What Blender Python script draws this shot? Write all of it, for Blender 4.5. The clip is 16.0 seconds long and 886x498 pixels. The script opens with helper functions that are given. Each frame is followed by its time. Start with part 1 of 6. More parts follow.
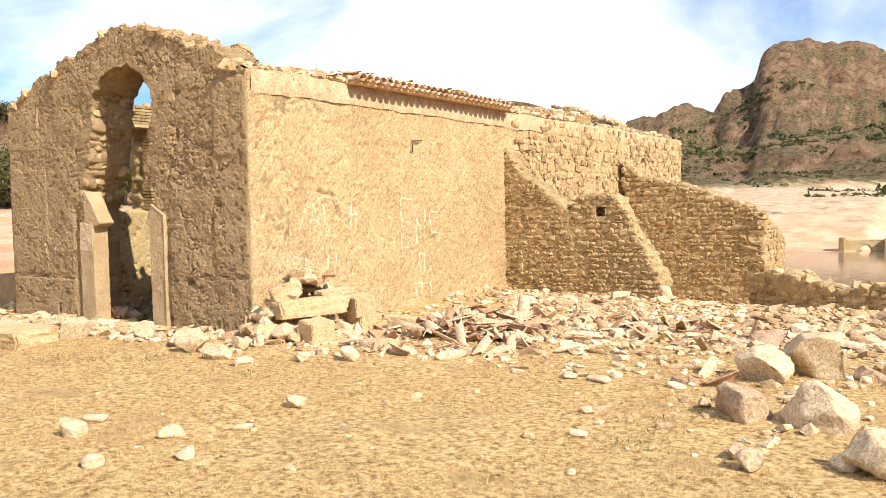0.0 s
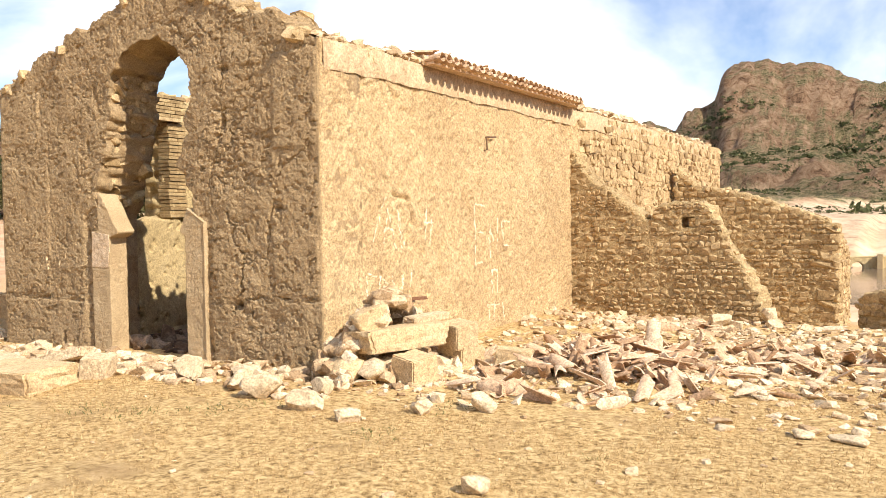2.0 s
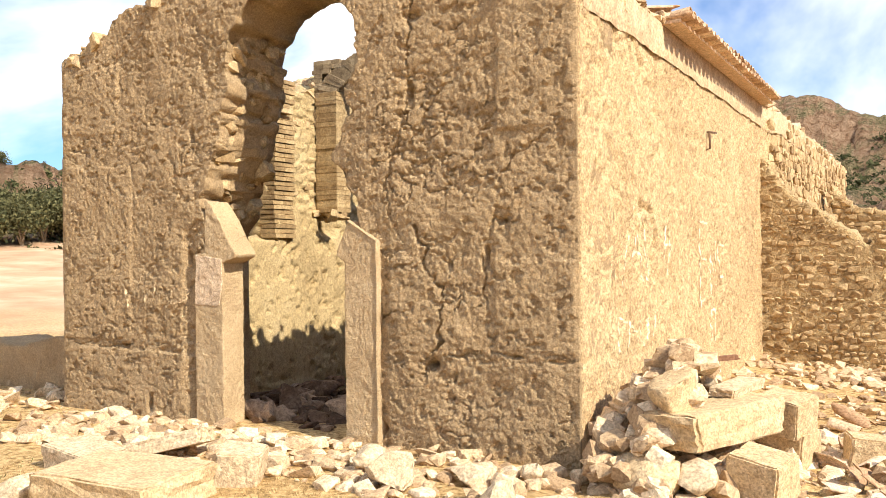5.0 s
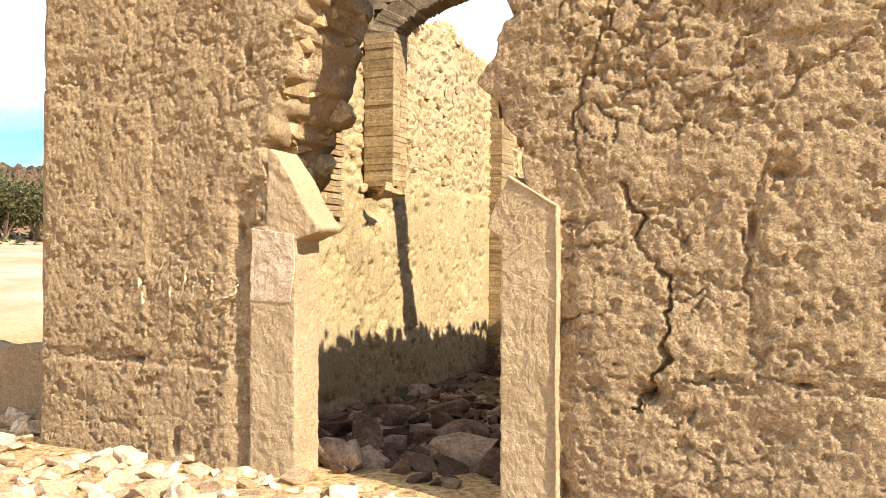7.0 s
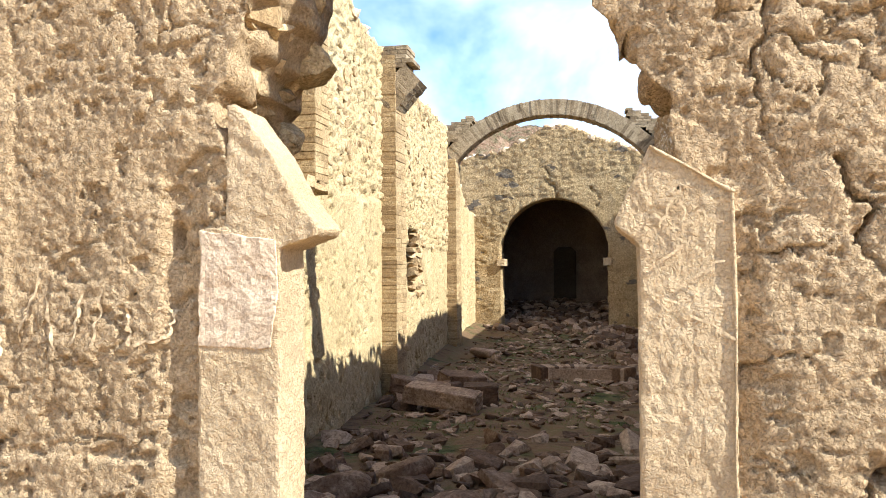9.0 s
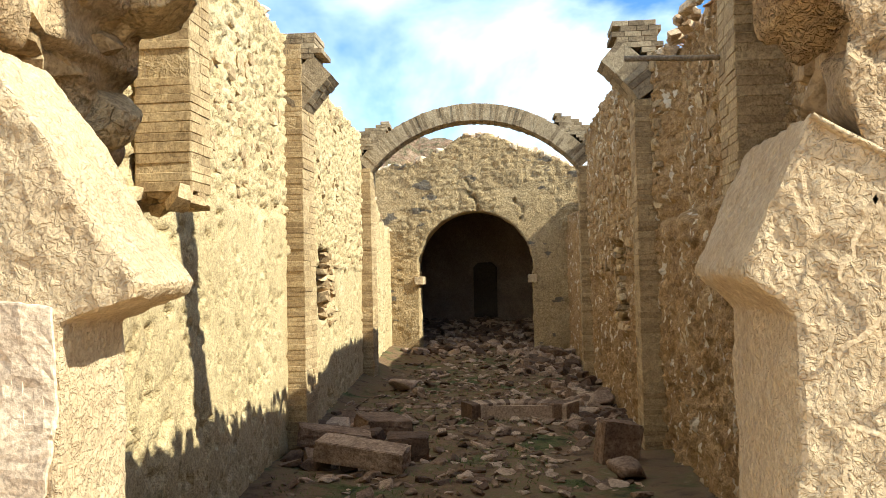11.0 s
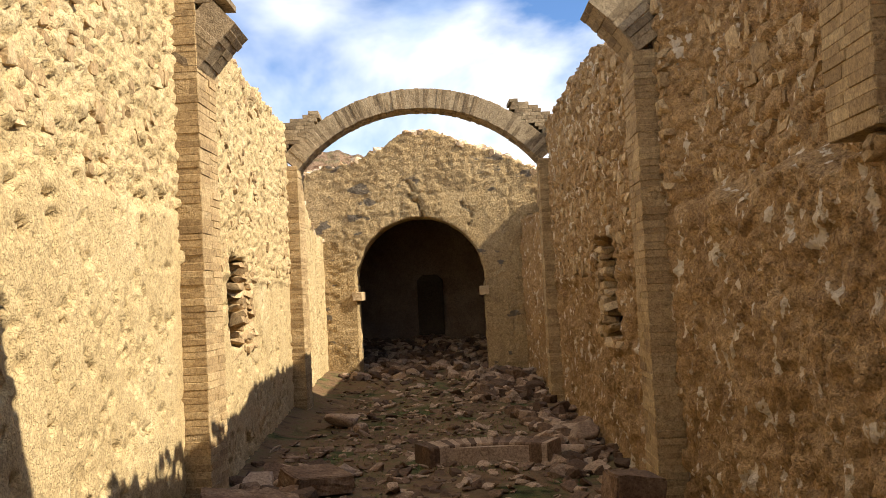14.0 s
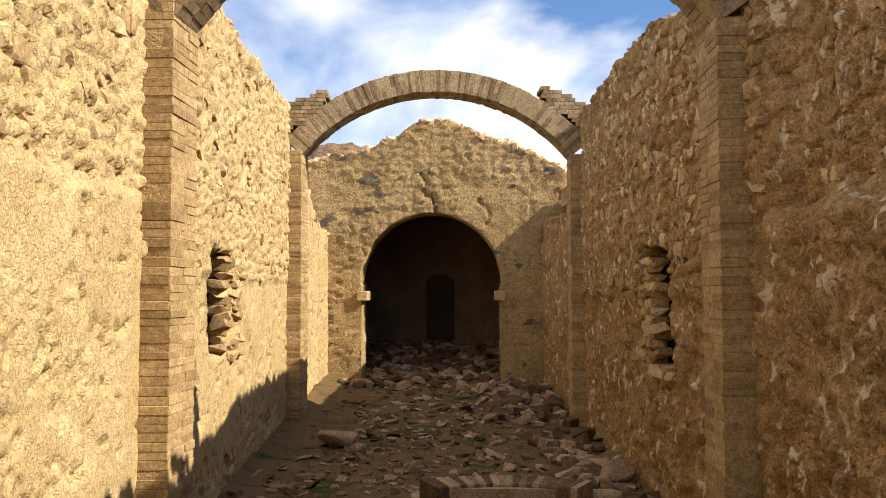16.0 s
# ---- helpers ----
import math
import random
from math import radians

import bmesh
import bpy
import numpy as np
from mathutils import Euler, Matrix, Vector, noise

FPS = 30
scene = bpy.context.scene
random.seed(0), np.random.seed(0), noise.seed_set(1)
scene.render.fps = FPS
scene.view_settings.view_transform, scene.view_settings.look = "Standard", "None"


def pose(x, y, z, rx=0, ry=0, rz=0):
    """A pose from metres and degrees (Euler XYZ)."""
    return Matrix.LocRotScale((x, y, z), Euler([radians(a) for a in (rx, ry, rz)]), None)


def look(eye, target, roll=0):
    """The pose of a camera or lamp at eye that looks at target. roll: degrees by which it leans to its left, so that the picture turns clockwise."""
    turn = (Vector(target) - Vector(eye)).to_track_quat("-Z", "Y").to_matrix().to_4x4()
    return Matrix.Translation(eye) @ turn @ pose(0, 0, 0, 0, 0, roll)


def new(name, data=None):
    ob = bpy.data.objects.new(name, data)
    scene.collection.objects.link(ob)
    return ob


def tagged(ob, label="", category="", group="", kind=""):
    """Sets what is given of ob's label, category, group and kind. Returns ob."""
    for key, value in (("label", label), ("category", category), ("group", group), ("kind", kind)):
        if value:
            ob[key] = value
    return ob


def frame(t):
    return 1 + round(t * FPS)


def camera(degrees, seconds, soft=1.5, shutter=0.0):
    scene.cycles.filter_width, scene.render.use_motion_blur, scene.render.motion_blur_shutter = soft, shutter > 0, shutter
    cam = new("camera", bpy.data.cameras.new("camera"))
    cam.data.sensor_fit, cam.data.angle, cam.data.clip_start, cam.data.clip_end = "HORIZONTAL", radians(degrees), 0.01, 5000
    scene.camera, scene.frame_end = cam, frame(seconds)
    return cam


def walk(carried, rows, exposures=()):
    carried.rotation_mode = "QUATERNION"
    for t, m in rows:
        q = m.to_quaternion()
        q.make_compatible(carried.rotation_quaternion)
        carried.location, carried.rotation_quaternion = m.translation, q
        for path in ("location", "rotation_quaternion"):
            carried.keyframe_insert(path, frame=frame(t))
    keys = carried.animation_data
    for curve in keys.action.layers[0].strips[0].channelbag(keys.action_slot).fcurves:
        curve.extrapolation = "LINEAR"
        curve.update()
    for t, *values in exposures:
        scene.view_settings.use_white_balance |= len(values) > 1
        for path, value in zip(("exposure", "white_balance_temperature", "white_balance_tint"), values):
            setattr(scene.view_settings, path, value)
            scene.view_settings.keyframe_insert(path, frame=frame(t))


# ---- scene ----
cam = camera(54.4, 16.0, soft=0.6)

PATH = [
    (0, (12.44, -9.247, 1.931), (11.367, -7.562, 1.829), -1.1),
    (0.5, (11.65, -8.926, 1.866), (10.626, -7.211, 1.753), -1.8),
    (1, (10.923, -8.621, 1.829), (9.94, -6.883, 1.715), -2.1),
    (1.5, (10.121, -8.318, 1.8), (9.145, -6.574, 1.709), -1.6),
    (2, (9.486, -8.09, 1.82), (8.487, -6.358, 1.755), -0.9),
    (2.5, (8.816, -7.95, 1.825), (7.773, -6.243, 1.787), -0.4),
    (3, (8.101, -7.66, 1.811), (7.035, -5.968, 1.779), -0.2),
    (3.5, (7.368, -7.387, 1.816), (6.315, -5.687, 1.777), -0.5),
    (4, (6.617, -6.997, 1.817), (5.606, -5.272, 1.781), -1.0),
    (4.2, (6.404, -6.916, 1.819), (5.405, -5.184, 1.789), -1.1),
    (6.3, (3.754, -5.164, 1.585), (2.787, -3.414, 1.632), 0.8),
    (6.5, (3.445, -5.114, 1.576), (2.515, -3.344, 1.608), 0.6),
    (7, (2.84, -4.803, 1.558), (1.982, -2.997, 1.575), 0.3),
    (7.5, (2.113, -4.545, 1.536), (1.375, -2.686, 1.548), -0.1),
    (8, (1.597, -4.151, 1.552), (0.964, -2.254, 1.572), -0.3),
    (8.5, (1.199, -3.803, 1.58), (0.667, -1.876, 1.616), -0.5),
    (9, (0.92, -3.416, 1.576), (0.495, -1.462, 1.619), -0.5),
    (9.2, (0.849, -3.28, 1.574), (0.45, -1.321, 1.616), -0.6),
    (11.3, (0.452, -1.489, 1.8), (0.262, 0.501, 1.87), -1.4),
    (11.5, (0.444, -1.353, 1.834), (0.274, 0.639, 1.902), -1.5),
    (12, (0.438, -1.115, 1.845), (0.316, 0.88, 1.902), -1.9),
    (12.5, (0.334, -0.805, 1.808), (0.249, 1.192, 1.874), -2.4),
    (13, (0.22, -0.442, 1.819), (0.151, 1.555, 1.908), -2.9),
    (13.5, (0.175, 0.125, 1.728), (0.107, 2.122, 1.825), -2.8),
    (14, (0.124, 0.641, 1.682), (0.052, 2.637, 1.784), -2.9),
    (14.5, (0.07, 1.101, 1.723), (-0.02, 3.095, 1.842), -2.5),
    (15, (0.108, 1.662, 1.785), (-0.002, 3.654, 1.917), -1.5),
    (15.5, (0.03, 2.007, 1.828), (-0.078, 4.0, 1.954), -0.7),
    (16, (-0.052, 2.119, 1.811), (-0.143, 4.115, 1.907), -0.2),
]
walk(cam, [(t, look(eye, target, roll)) for t, eye, target, roll in PATH],
     [(0, 0.48, 6650, 9), (4.2, 0.55, 6600, 9), (6.3, 0.82, 6700, 10), (8, 1.0, 6000, 8), (9.2, 1.1, 5600, 5), (11.3, 0.98, 6000, -1), (13, 0.82, 6600, 7), (16, 0.64, 7200, 11)])

# ---- light ----
SUN_EL, SUN_AZ = radians(40), radians(-13.5)          # height; turn from +x towards -y
sun_way = Vector((math.cos(SUN_EL) * math.cos(SUN_AZ), math.cos(SUN_EL) * math.sin(SUN_AZ), math.sin(SUN_EL)))
sun = new("sun", bpy.data.lights.new("sun", "SUN"))
sun.data.energy, sun.data.angle, sun.data.color = 5.0, radians(0.53), (1.0, 0.93, 0.82)
sun.matrix_world = look(sun_way * 50, (0, 0, 0))

world = bpy.data.worlds.new("sky")
scene.world = world
world.use_nodes = True
wn, wl = world.node_tree.nodes, world.node_tree.links
sky = wn.new("ShaderNodeTexSky")
sky.sky_type, sky.sun_disc = "NISHITA", False
sky.sun_elevation, sky.sun_rotation = SUN_EL, radians(90) - SUN_AZ
sky.air_density, sky.dust_density, sky.ozone_density = 1.0, 0.6, 2.0
coords = wn.new("ShaderNodeTexCoord")
stretch = wn.new("ShaderNodeMapping")
stretch.inputs["Scale"].default_value = (1.0, 1.0, 2.0)
stretch.inputs["Location"].default_value = (0.35, 0.1, 0.2)
wl.new(coords.outputs["Generated"], stretch.inputs["Vector"])
puff = wn.new("ShaderNodeTexNoise")
puff.inputs["Scale"].default_value, puff.inputs["Detail"].default_value = 1.7, 7.0
puff.inputs["Roughness"].default_value, puff.inputs["Distortion"].default_value = 0.52, 0.35
wl.new(stretch.outputs[0], puff.inputs["Vector"])
cover = wn.new("ShaderNodeValToRGB")
cover.color_ramp.elements[0].position, cover.color_ramp.elements[1].position = 0.45, 0.61
wl.new(puff.outputs["Fac"], cover.inputs["Fac"])
grey = wn.new("ShaderNodeTexNoise")
grey.inputs["Scale"].default_value, grey.inputs["Detail"].default_value = 3.1, 5.0
wl.new(stretch.outputs[0], grey.inputs["Vector"])
white = wn.new("ShaderNodeValToRGB")
white.color_ramp.elements[0].position, white.color_ramp.elements[1].position = 0.3, 0.46
white.color_ramp.elements[0].color, white.color_ramp.elements[1].color = (4.2, 5.2, 7.0, 1), (8.6, 8.7, 8.9, 1)
wl.new(grey.outputs["Fac"], white.inputs["Fac"])
clouds = wn.new("ShaderNodeMixRGB")
wl.new(cover.outputs["Color"], clouds.inputs["Fac"])
deep = wn.new("ShaderNodeMixRGB")
deep.blend_type = "MULTIPLY"
deep.inputs["Fac"].default_value, deep.inputs["Color2"].default_value = 1.0, (0.5, 0.68, 0.93, 1)
wl.new(sky.outputs["Color"], deep.inputs["Color1"])
wl.new(deep.outputs["Color"], clouds.inputs["Color1"])
wl.new(white.outputs["Color"], clouds.inputs["Color2"])
wl.new(clouds.outputs["Color"], wn["Background"].inputs["Color"])
wn["Background"].inputs["Strength"].default_value = 0.13


# ---- materials ----
def stone_like(name, dark, mid, light, grain=60.0, patch=2.2, bump=0.5, rough=0.92, pebbles=0.0, spread=0.0, relief=0.012, coarse=1.0, flakes=None, mottle=0.5, clot=24.0, specks=0.5):
    """A matt mineral surface: three tones in patches, grain, pits, and a fine relief in metres."""
    m = bpy.data.materials.new(name)
    m.use_nodes = True
    n, l = m.node_tree.nodes, m.node_tree.links
    b = n["Principled BSDF"]
    b.inputs["Roughness"].default_value = rough
    b.inputs["Specular IOR Level"].default_value = 0.25
    tc = n.new("ShaderNodeNewGeometry")

    def noise_node(scale, detail, roughness=0.6, distortion=0.0):
        t = n.new("ShaderNodeTexNoise")
        t.inputs["Scale"].default_value, t.inputs["Detail"].default_value = scale, detail
        t.inputs["Roughness"].default_value, t.inputs["Distortion"].default_value = roughness, distortion
        l.new(tc.outputs["Position"], t.inputs["Vector"])
        return t

    big, fine, tiny = noise_node(patch, 5, 0.62, 0.3), noise_node(grain * 0.35, 5, 0.7), noise_node(grain, 3, 0.6)
    ramp = n.new("ShaderNodeValToRGB")
    e = ramp.color_ramp.elements
    e[0].position, e[1].position = 0.3, 0.72
    e[0].color, e[1].color = (*dark, 1), (*light, 1)
    e.new(0.5).color = (*mid, 1)
    blend = n.new("ShaderNodeMath")
    blend.operation = "MULTIPLY_ADD"
    blend.inputs[1].default_value = 0.55
    l.new(big.outputs["Fac"], blend.inputs[0])
    part2 = n.new("ShaderNodeMath")
    part2.operation = "MULTIPLY"
    part2.inputs[1].default_value = 0.45
    l.new(fine.outputs["Fac"], part2.inputs[0])
    l.new(part2.outputs[0], blend.inputs[2])
    last = blend
    if spread:
        info = n.new("ShaderNodeObjectInfo")
        isl = n.new("ShaderNodeNewGeometry")
        two = n.new("ShaderNodeMath")
        two.operation = "ADD"
        l.new(info.outputs["Random"], two.inputs[0])
        l.new(isl.outputs["Random Per Island"], two.inputs[1])
        wrap = n.new("ShaderNodeMath")
        wrap.operation = "FRACT"
        l.new(two.outputs[0], wrap.inputs[0])
        shift = n.new("ShaderNodeMath")
        shift.operation = "MULTIPLY_ADD"
        shift.inputs[1].default_value = spread
        l.new(wrap.outputs[0], shift.inputs[0])
        off = n.new("ShaderNodeMath")
        off.operation = "SUBTRACT"
        off.inputs[1].default_value = spread / 2
        l.new(last.outputs[0], off.inputs[0])
        l.new(off.outputs[0], shift.inputs[2])
        last = shift
    l.new(last.outputs[0], ramp.inputs["Fac"])
    speck = n.new("ShaderNodeMixRGB")
    speck.blend_type = "MULTIPLY"
    speck.inputs["Fac"].default_value = specks
    sr = n.new("ShaderNodeValToRGB")
    sr.color_ramp.elements[0].position, sr.color_ramp.elements[1].position = 0.36, 0.55
    sr.color_ramp.elements[0].color, sr.color_ramp.elements[1].color = (0.42, 0.37, 0.32, 1), (1.12, 1.1, 1.06, 1)
    l.new(tiny.outputs["Fac"], sr.inputs["Fac"])
    l.new(ramp.outputs["Color"], speck.inputs["Color1"])
    l.new(sr.outputs["Color"], speck.inputs["Color2"])
    tone = speck.outputs["Color"]
    if mottle:
        mt, mr, mx = noise_node(clot, 4, 0.72, 0.6), n.new("ShaderNodeValToRGB"), n.new("ShaderNodeMixRGB")
        mr.color_ramp.elements[0].position, mr.color_ramp.elements[1].position = 0.4, 0.58
        mr.color_ramp.elements[0].color, mr.color_ramp.elements[1].color = (0.62, 0.57, 0.52, 1), (1.27, 1.25, 1.2, 1)
        mx.blend_type = "MULTIPLY"
        mx.inputs["Fac"].default_value = mottle
        l.new(mt.outputs["Fac"], mr.inputs["Fac"])
        l.new(tone, mx.inputs["Color1"])
        l.new(mr.outputs["Color"], mx.inputs["Color2"])
        tone = mx.outputs["Color"]
    if flakes:
        fm, ft, fr, fx = n.new("ShaderNodeMapping"), n.new("ShaderNodeTexNoise"), n.new("ShaderNodeValToRGB"), n.new("ShaderNodeMixRGB")
        fm.inputs["Scale"].default_value = flakes[1]
        ft.inputs["Scale"].default_value, ft.inputs["Detail"].default_value, ft.inputs["Roughness"].default_value = 1.0, 4.0, 0.5
        fr.color_ramp.elements[0].position, fr.color_ramp.elements[1].position = flakes[2], flakes[2] + 0.03
        l.new(tc.outputs["Position"], fm.inputs["Vector"])
        l.new(fm.outputs[0], ft.inputs["Vector"])
        l.new(ft.outputs["Fac"], fr.inputs["Fac"])
        l.new(fr.outputs["Color"], fx.inputs["Fac"])
        l.new(tone, fx.inputs["Color1"])
        fx.inputs["Color2"].default_value = (*flakes[0], 1)
        tone = fx.outputs["Color"]
    l.new(tone, b.inputs["Base Color"])
    high = n.new("ShaderNodeMath")
    high.operation = "MULTIPLY_ADD"
    high.inputs[1].default_value = coarse
    l.new(fine.outputs["Fac"], high.inputs[0])
    l.new(tiny.outputs["Fac"], high.inputs[2])
    mid = noise_node(grain * 0.16, 4, 0.65, 0.4)
    both = n.new("ShaderNodeMath")
    both.operation = "MULTIPLY_ADD"
    both.inputs[1].default_value = 0.8 * coarse
    l.new(mid.outputs["Fac"], both.inputs[0])
    l.new(high.outputs[0], both.inputs[2])
    high = both
    last = high
    if pebbles:
        v = noise_node(pebbles, 3, 0.55, 0.9)
        lumps = n.new("ShaderNodeMapRange")
        lumps.interpolation_type = "SMOOTHSTEP"
        lumps.inputs["From Min"].default_value, lumps.inputs["From Max"].default_value = 0.45, 0.55
        l.new(v.outputs["Fac"], lumps.inputs["Value"])
        dome = n.new("ShaderNodeMath")
        dome.operation = "MULTIPLY_ADD"
        dome.inputs[1].default_value = 0.9
        l.new(lumps.outputs["Result"], dome.inputs[0])
        l.new(high.outputs[0], dome.inputs[2])
        last = dome
    bp = n.new("ShaderNodeBump")
    bp.inputs["Strength"].default_value, bp.inputs["Distance"].default_value = bump, relief
    l.new(last.outputs[0], bp.inputs["Height"])
    l.new(bp.outputs["Normal"], b.inputs["Normal"])
    return m


RENDER_F = stone_like("pebbled earth render", (0.36, 0.245, 0.13), (0.48, 0.34, 0.19), (0.58, 0.425, 0.25), 75, 1.6, 1.0, pebbles=50, relief=0.01, mottle=0.42, clot=44, specks=0.36)
RENDER_S = stone_like("sandy lime render", (0.41, 0.275, 0.145), (0.6, 0.43, 0.24), (0.74, 0.565, 0.335), 80, 1.1, 1.0, pebbles=36, relief=0.008, mottle=0.75, clot=27, specks=0.5)
PLASTER = stone_like("worn inner plaster", (0.37, 0.27, 0.135), (0.54, 0.41, 0.215), (0.66, 0.53, 0.32), 70, 1.1, 1.0, pebbles=30, relief=0.006, mottle=0.4, clot=26, specks=0.4)
MORTAR = stone_like("earth mortar", (0.31, 0.22, 0.115), (0.46, 0.335, 0.175), (0.6, 0.45, 0.255), 70, 2.0, 1.0, pebbles=20, relief=0.009)
STONE = stone_like("field stone", (0.28, 0.19, 0.095), (0.45, 0.32, 0.17), (0.6, 0.455, 0.265), 60, 5.0, 1.0, spread=0.36, relief=0.007)
FLAKED = stone_like("flaking wall plaster", (0.26, 0.15, 0.066), (0.48, 0.31, 0.147), (0.65, 0.46, 0.25), 70, 2.4, 1.0, pebbles=26, relief=0.016, flakes=((0.76, 0.63, 0.45), (8.0, 8.0, 4.5), 0.6), mottle=0.5)
# near-black base colour stands in for shade inside the slits and niche
RECESS_SHADE = stone_like("sooty niche", (0.035, 0.027, 0.02), (0.055, 0.042, 0.03), (0.08, 0.062, 0.045), 40, 1.5, 0.8, relief=0.02)
# a darker tone than the nave walls' plaster
VAULT_DARK = stone_like("dark stained plaster", (0.12, 0.088, 0.06), (0.2, 0.15, 0.11), (0.3, 0.24, 0.18), 40, 1.5, 0.8, relief=0.03)
LICHEN = stone_like("lichen-stained gable render", (0.29, 0.2, 0.1), (0.45, 0.325, 0.165), (0.6, 0.45, 0.25), 60, 1.6, 1.0, pebbles=20, relief=0.012, flakes=((0.16, 0.125, 0.085), (1.6, 1.6, 2.8), 0.64), mottle=0.7)
AGED = stone_like("grey weathered brick", (0.16, 0.115, 0.068), (0.28, 0.21, 0.125), (0.42, 0.33, 0.21), 70, 4.0, 0.9, spread=0.3, relief=0.008)
BRICK = stone_like("old thin brick", (0.25, 0.17, 0.085), (0.39, 0.275, 0.14), (0.53, 0.4, 0.22), 70, 4.0, 0.9, spread=0.26, relief=0.006)
DRESSED = stone_like("dressed sandstone", (0.4, 0.275, 0.15), (0.55, 0.4, 0.23), (0.67, 0.51, 0.315), 110, 2.0, 1.0, pebbles=55, relief=0.005, mottle=0.2, clot=50, specks=0.25)
RUBBLE = stone_like("bleached rubble stone", (0.38, 0.26, 0.15), (0.56, 0.415, 0.26), (0.73, 0.595, 0.42), 50, 4.0, 0.9, spread=0.5, relief=0.007)
TILE = stone_like("broken clay tile", (0.42, 0.265, 0.155), (0.58, 0.4, 0.26), (0.68, 0.52, 0.37), 50, 5.0, 0.4, spread=0.6, relief=0.005)


# ---- numeric noise ----
def lattice(ix, iy, seed):
    a = ix if ix.dtype == np.uint32 else ix.astype(np.int64).astype(np.uint32) * np.uint32(374761393)
    b = iy if iy.dtype == np.uint32 else iy.astype(np.int64).astype(np.uint32) * np.uint32(668265263)
    h = (a + b + np.uint32((seed * 1442695041) & 0xFFFFFFFF)) & np.uint32(0x7FFFFFFF)
    h = ((h ^ (h >> np.uint32(13))) * np.uint32(1274126177)) & np.uint32(0x7FFFFFFF)
    return ((h ^ (h >> np.uint32(16))) & np.uint32(0xFFFF)).astype(np.float32) * (1 / 65535.0)


def smooth_noise(x, y, seed=0):
    ix, iy = np.floor(x), np.floor(y)
    fx, fy = x - ix, y - iy
    fx, fy = fx * fx * (3 - 2 * fx), fy * fy * (3 - 2 * fy)
    px, py = ix.astype(np.int64).astype(np.uint32) * np.uint32(374761393), iy.astype(np.int64).astype(np.uint32) * np.uint32(668265263)
    qx, qy = px + np.uint32(374761393), py + np.uint32(668265263)
    a, b, c, d = lattice(px, py, seed), lattice(qx, py, seed), lattice(px, qy, seed), lattice(qx, qy, seed)
    return (a + (b - a) * fx) * (1 - fy) + (c + (d - c) * fx) * fy - 0.5


def fbm(x, y, octaves=4, seed=0, gain=0.5):
    total, amp = 0.0, 1.0
    for k in range(octaves):
        total = total + amp * smooth_noise(x * 2**k, y * 2**k, seed + 17 * k)
        amp *= gain
    return total


def cells(x, y, seed=0):
    """Distance to the nearest and the second nearest of scattered points, and the nearest one's random number."""
    ix, iy = np.floor(x), np.floor(y)
    f1, f2, who = np.full(x.shape, 9.0), np.full(x.shape, 9.0), np.zeros(x.shape)
    for dx in (-1, 0, 1):
        for dy in (-1, 0, 1):
            cx, cy = ix + dx, iy + dy
            px, py = cx + 0.12 + 0.76 * lattice(cx, cy, seed), cy + 0.12 + 0.76 * lattice(cx, cy, seed + 5)
            d = np.hypot(x - px, y - py)
            r = lattice(cx, cy, seed + 9)
            near = d < f1
            f2 = np.where(near, f1, np.minimum(f2, d))
            who = np.where(near, r, who)
            f1 = np.where(near, d, f1)
    return f1, f2, who


def step(a, b, x):
    t = np.clip((x - a) / (b - a), 0, 1)
    return t * t * (3 - 2 * t)


def box_sdf(u, z, u0, u1, z0, z1):
    return np.minimum(np.minimum(u - u0, u1 - u), np.minimum(z - z0, z1 - z))


# ---- mesh helpers ----
def mesh_of(name, verts, faces, material, smooth=True):
    me = bpy.data.meshes.new(name)
    verts = np.asarray(verts, np.float32).reshape(-1, 3)
    me.vertices.add(len(verts))
    me.vertices.foreach_set("co", verts.ravel())
    if isinstance(faces, np.ndarray):
        k = faces.shape[1]
        flat, starts, totals = faces.ravel(), np.arange(len(faces)) * k, np.full(len(faces), k)
    else:
        totals = np.array([len(f) for f in faces])
        flat, starts = np.concatenate([np.asarray(f) for f in faces]), np.concatenate([[0], np.cumsum(totals)[:-1]])
    me.loops.add(len(flat))
    me.loops.foreach_set("vertex_index", flat.astype(np.int32))
    me.polygons.add(len(starts))
    me.polygons.foreach_set("loop_start", starts.astype(np.int32))
    me.update(calc_edges=True)
    me.validate()
    me.polygons.foreach_set("use_smooth", np.full(len(me.polygons), smooth))
    for m in material if isinstance(material, (list, tuple)) else [material]:
        me.materials.append(m)
    return me


def thing(name, label, category, kind="", group="", at=None):
    ob = new(name)
    ob.empty_display_size = 0.1
    if at is not None:
        ob.matrix_world = at
    return tagged(ob, label, category, group, kind)


def part(name, me, parent, label="", at=None, kind=""):
    ob = new(name, me)
    ob.parent = parent
    if at is not None:
        ob.matrix_local = at
    return tagged(ob, label, kind=kind)


def along(path, u):
    """Place and outward normal on a polyline of plan points at the lengths u; the normal lies to the right of the way."""
    p = np.array(path, float)
    seg = np.hypot(*np.diff(p, axis=0).T)
    s = np.concatenate([[0], np.cumsum(seg)])
    x, y = np.interp(u, s, p[:, 0]), np.interp(u, s, p[:, 1])
    e = 0.3
    tx = np.interp(u + e, s, p[:, 0]) - np.interp(u - e, s, p[:, 0])
    ty = np.interp(u + e, s, p[:, 1]) - np.interp(u - e, s, p[:, 1])
    k = np.hypot(tx, ty) + 1e-9
    return x, y, ty / k, -tx / k, s[-1]


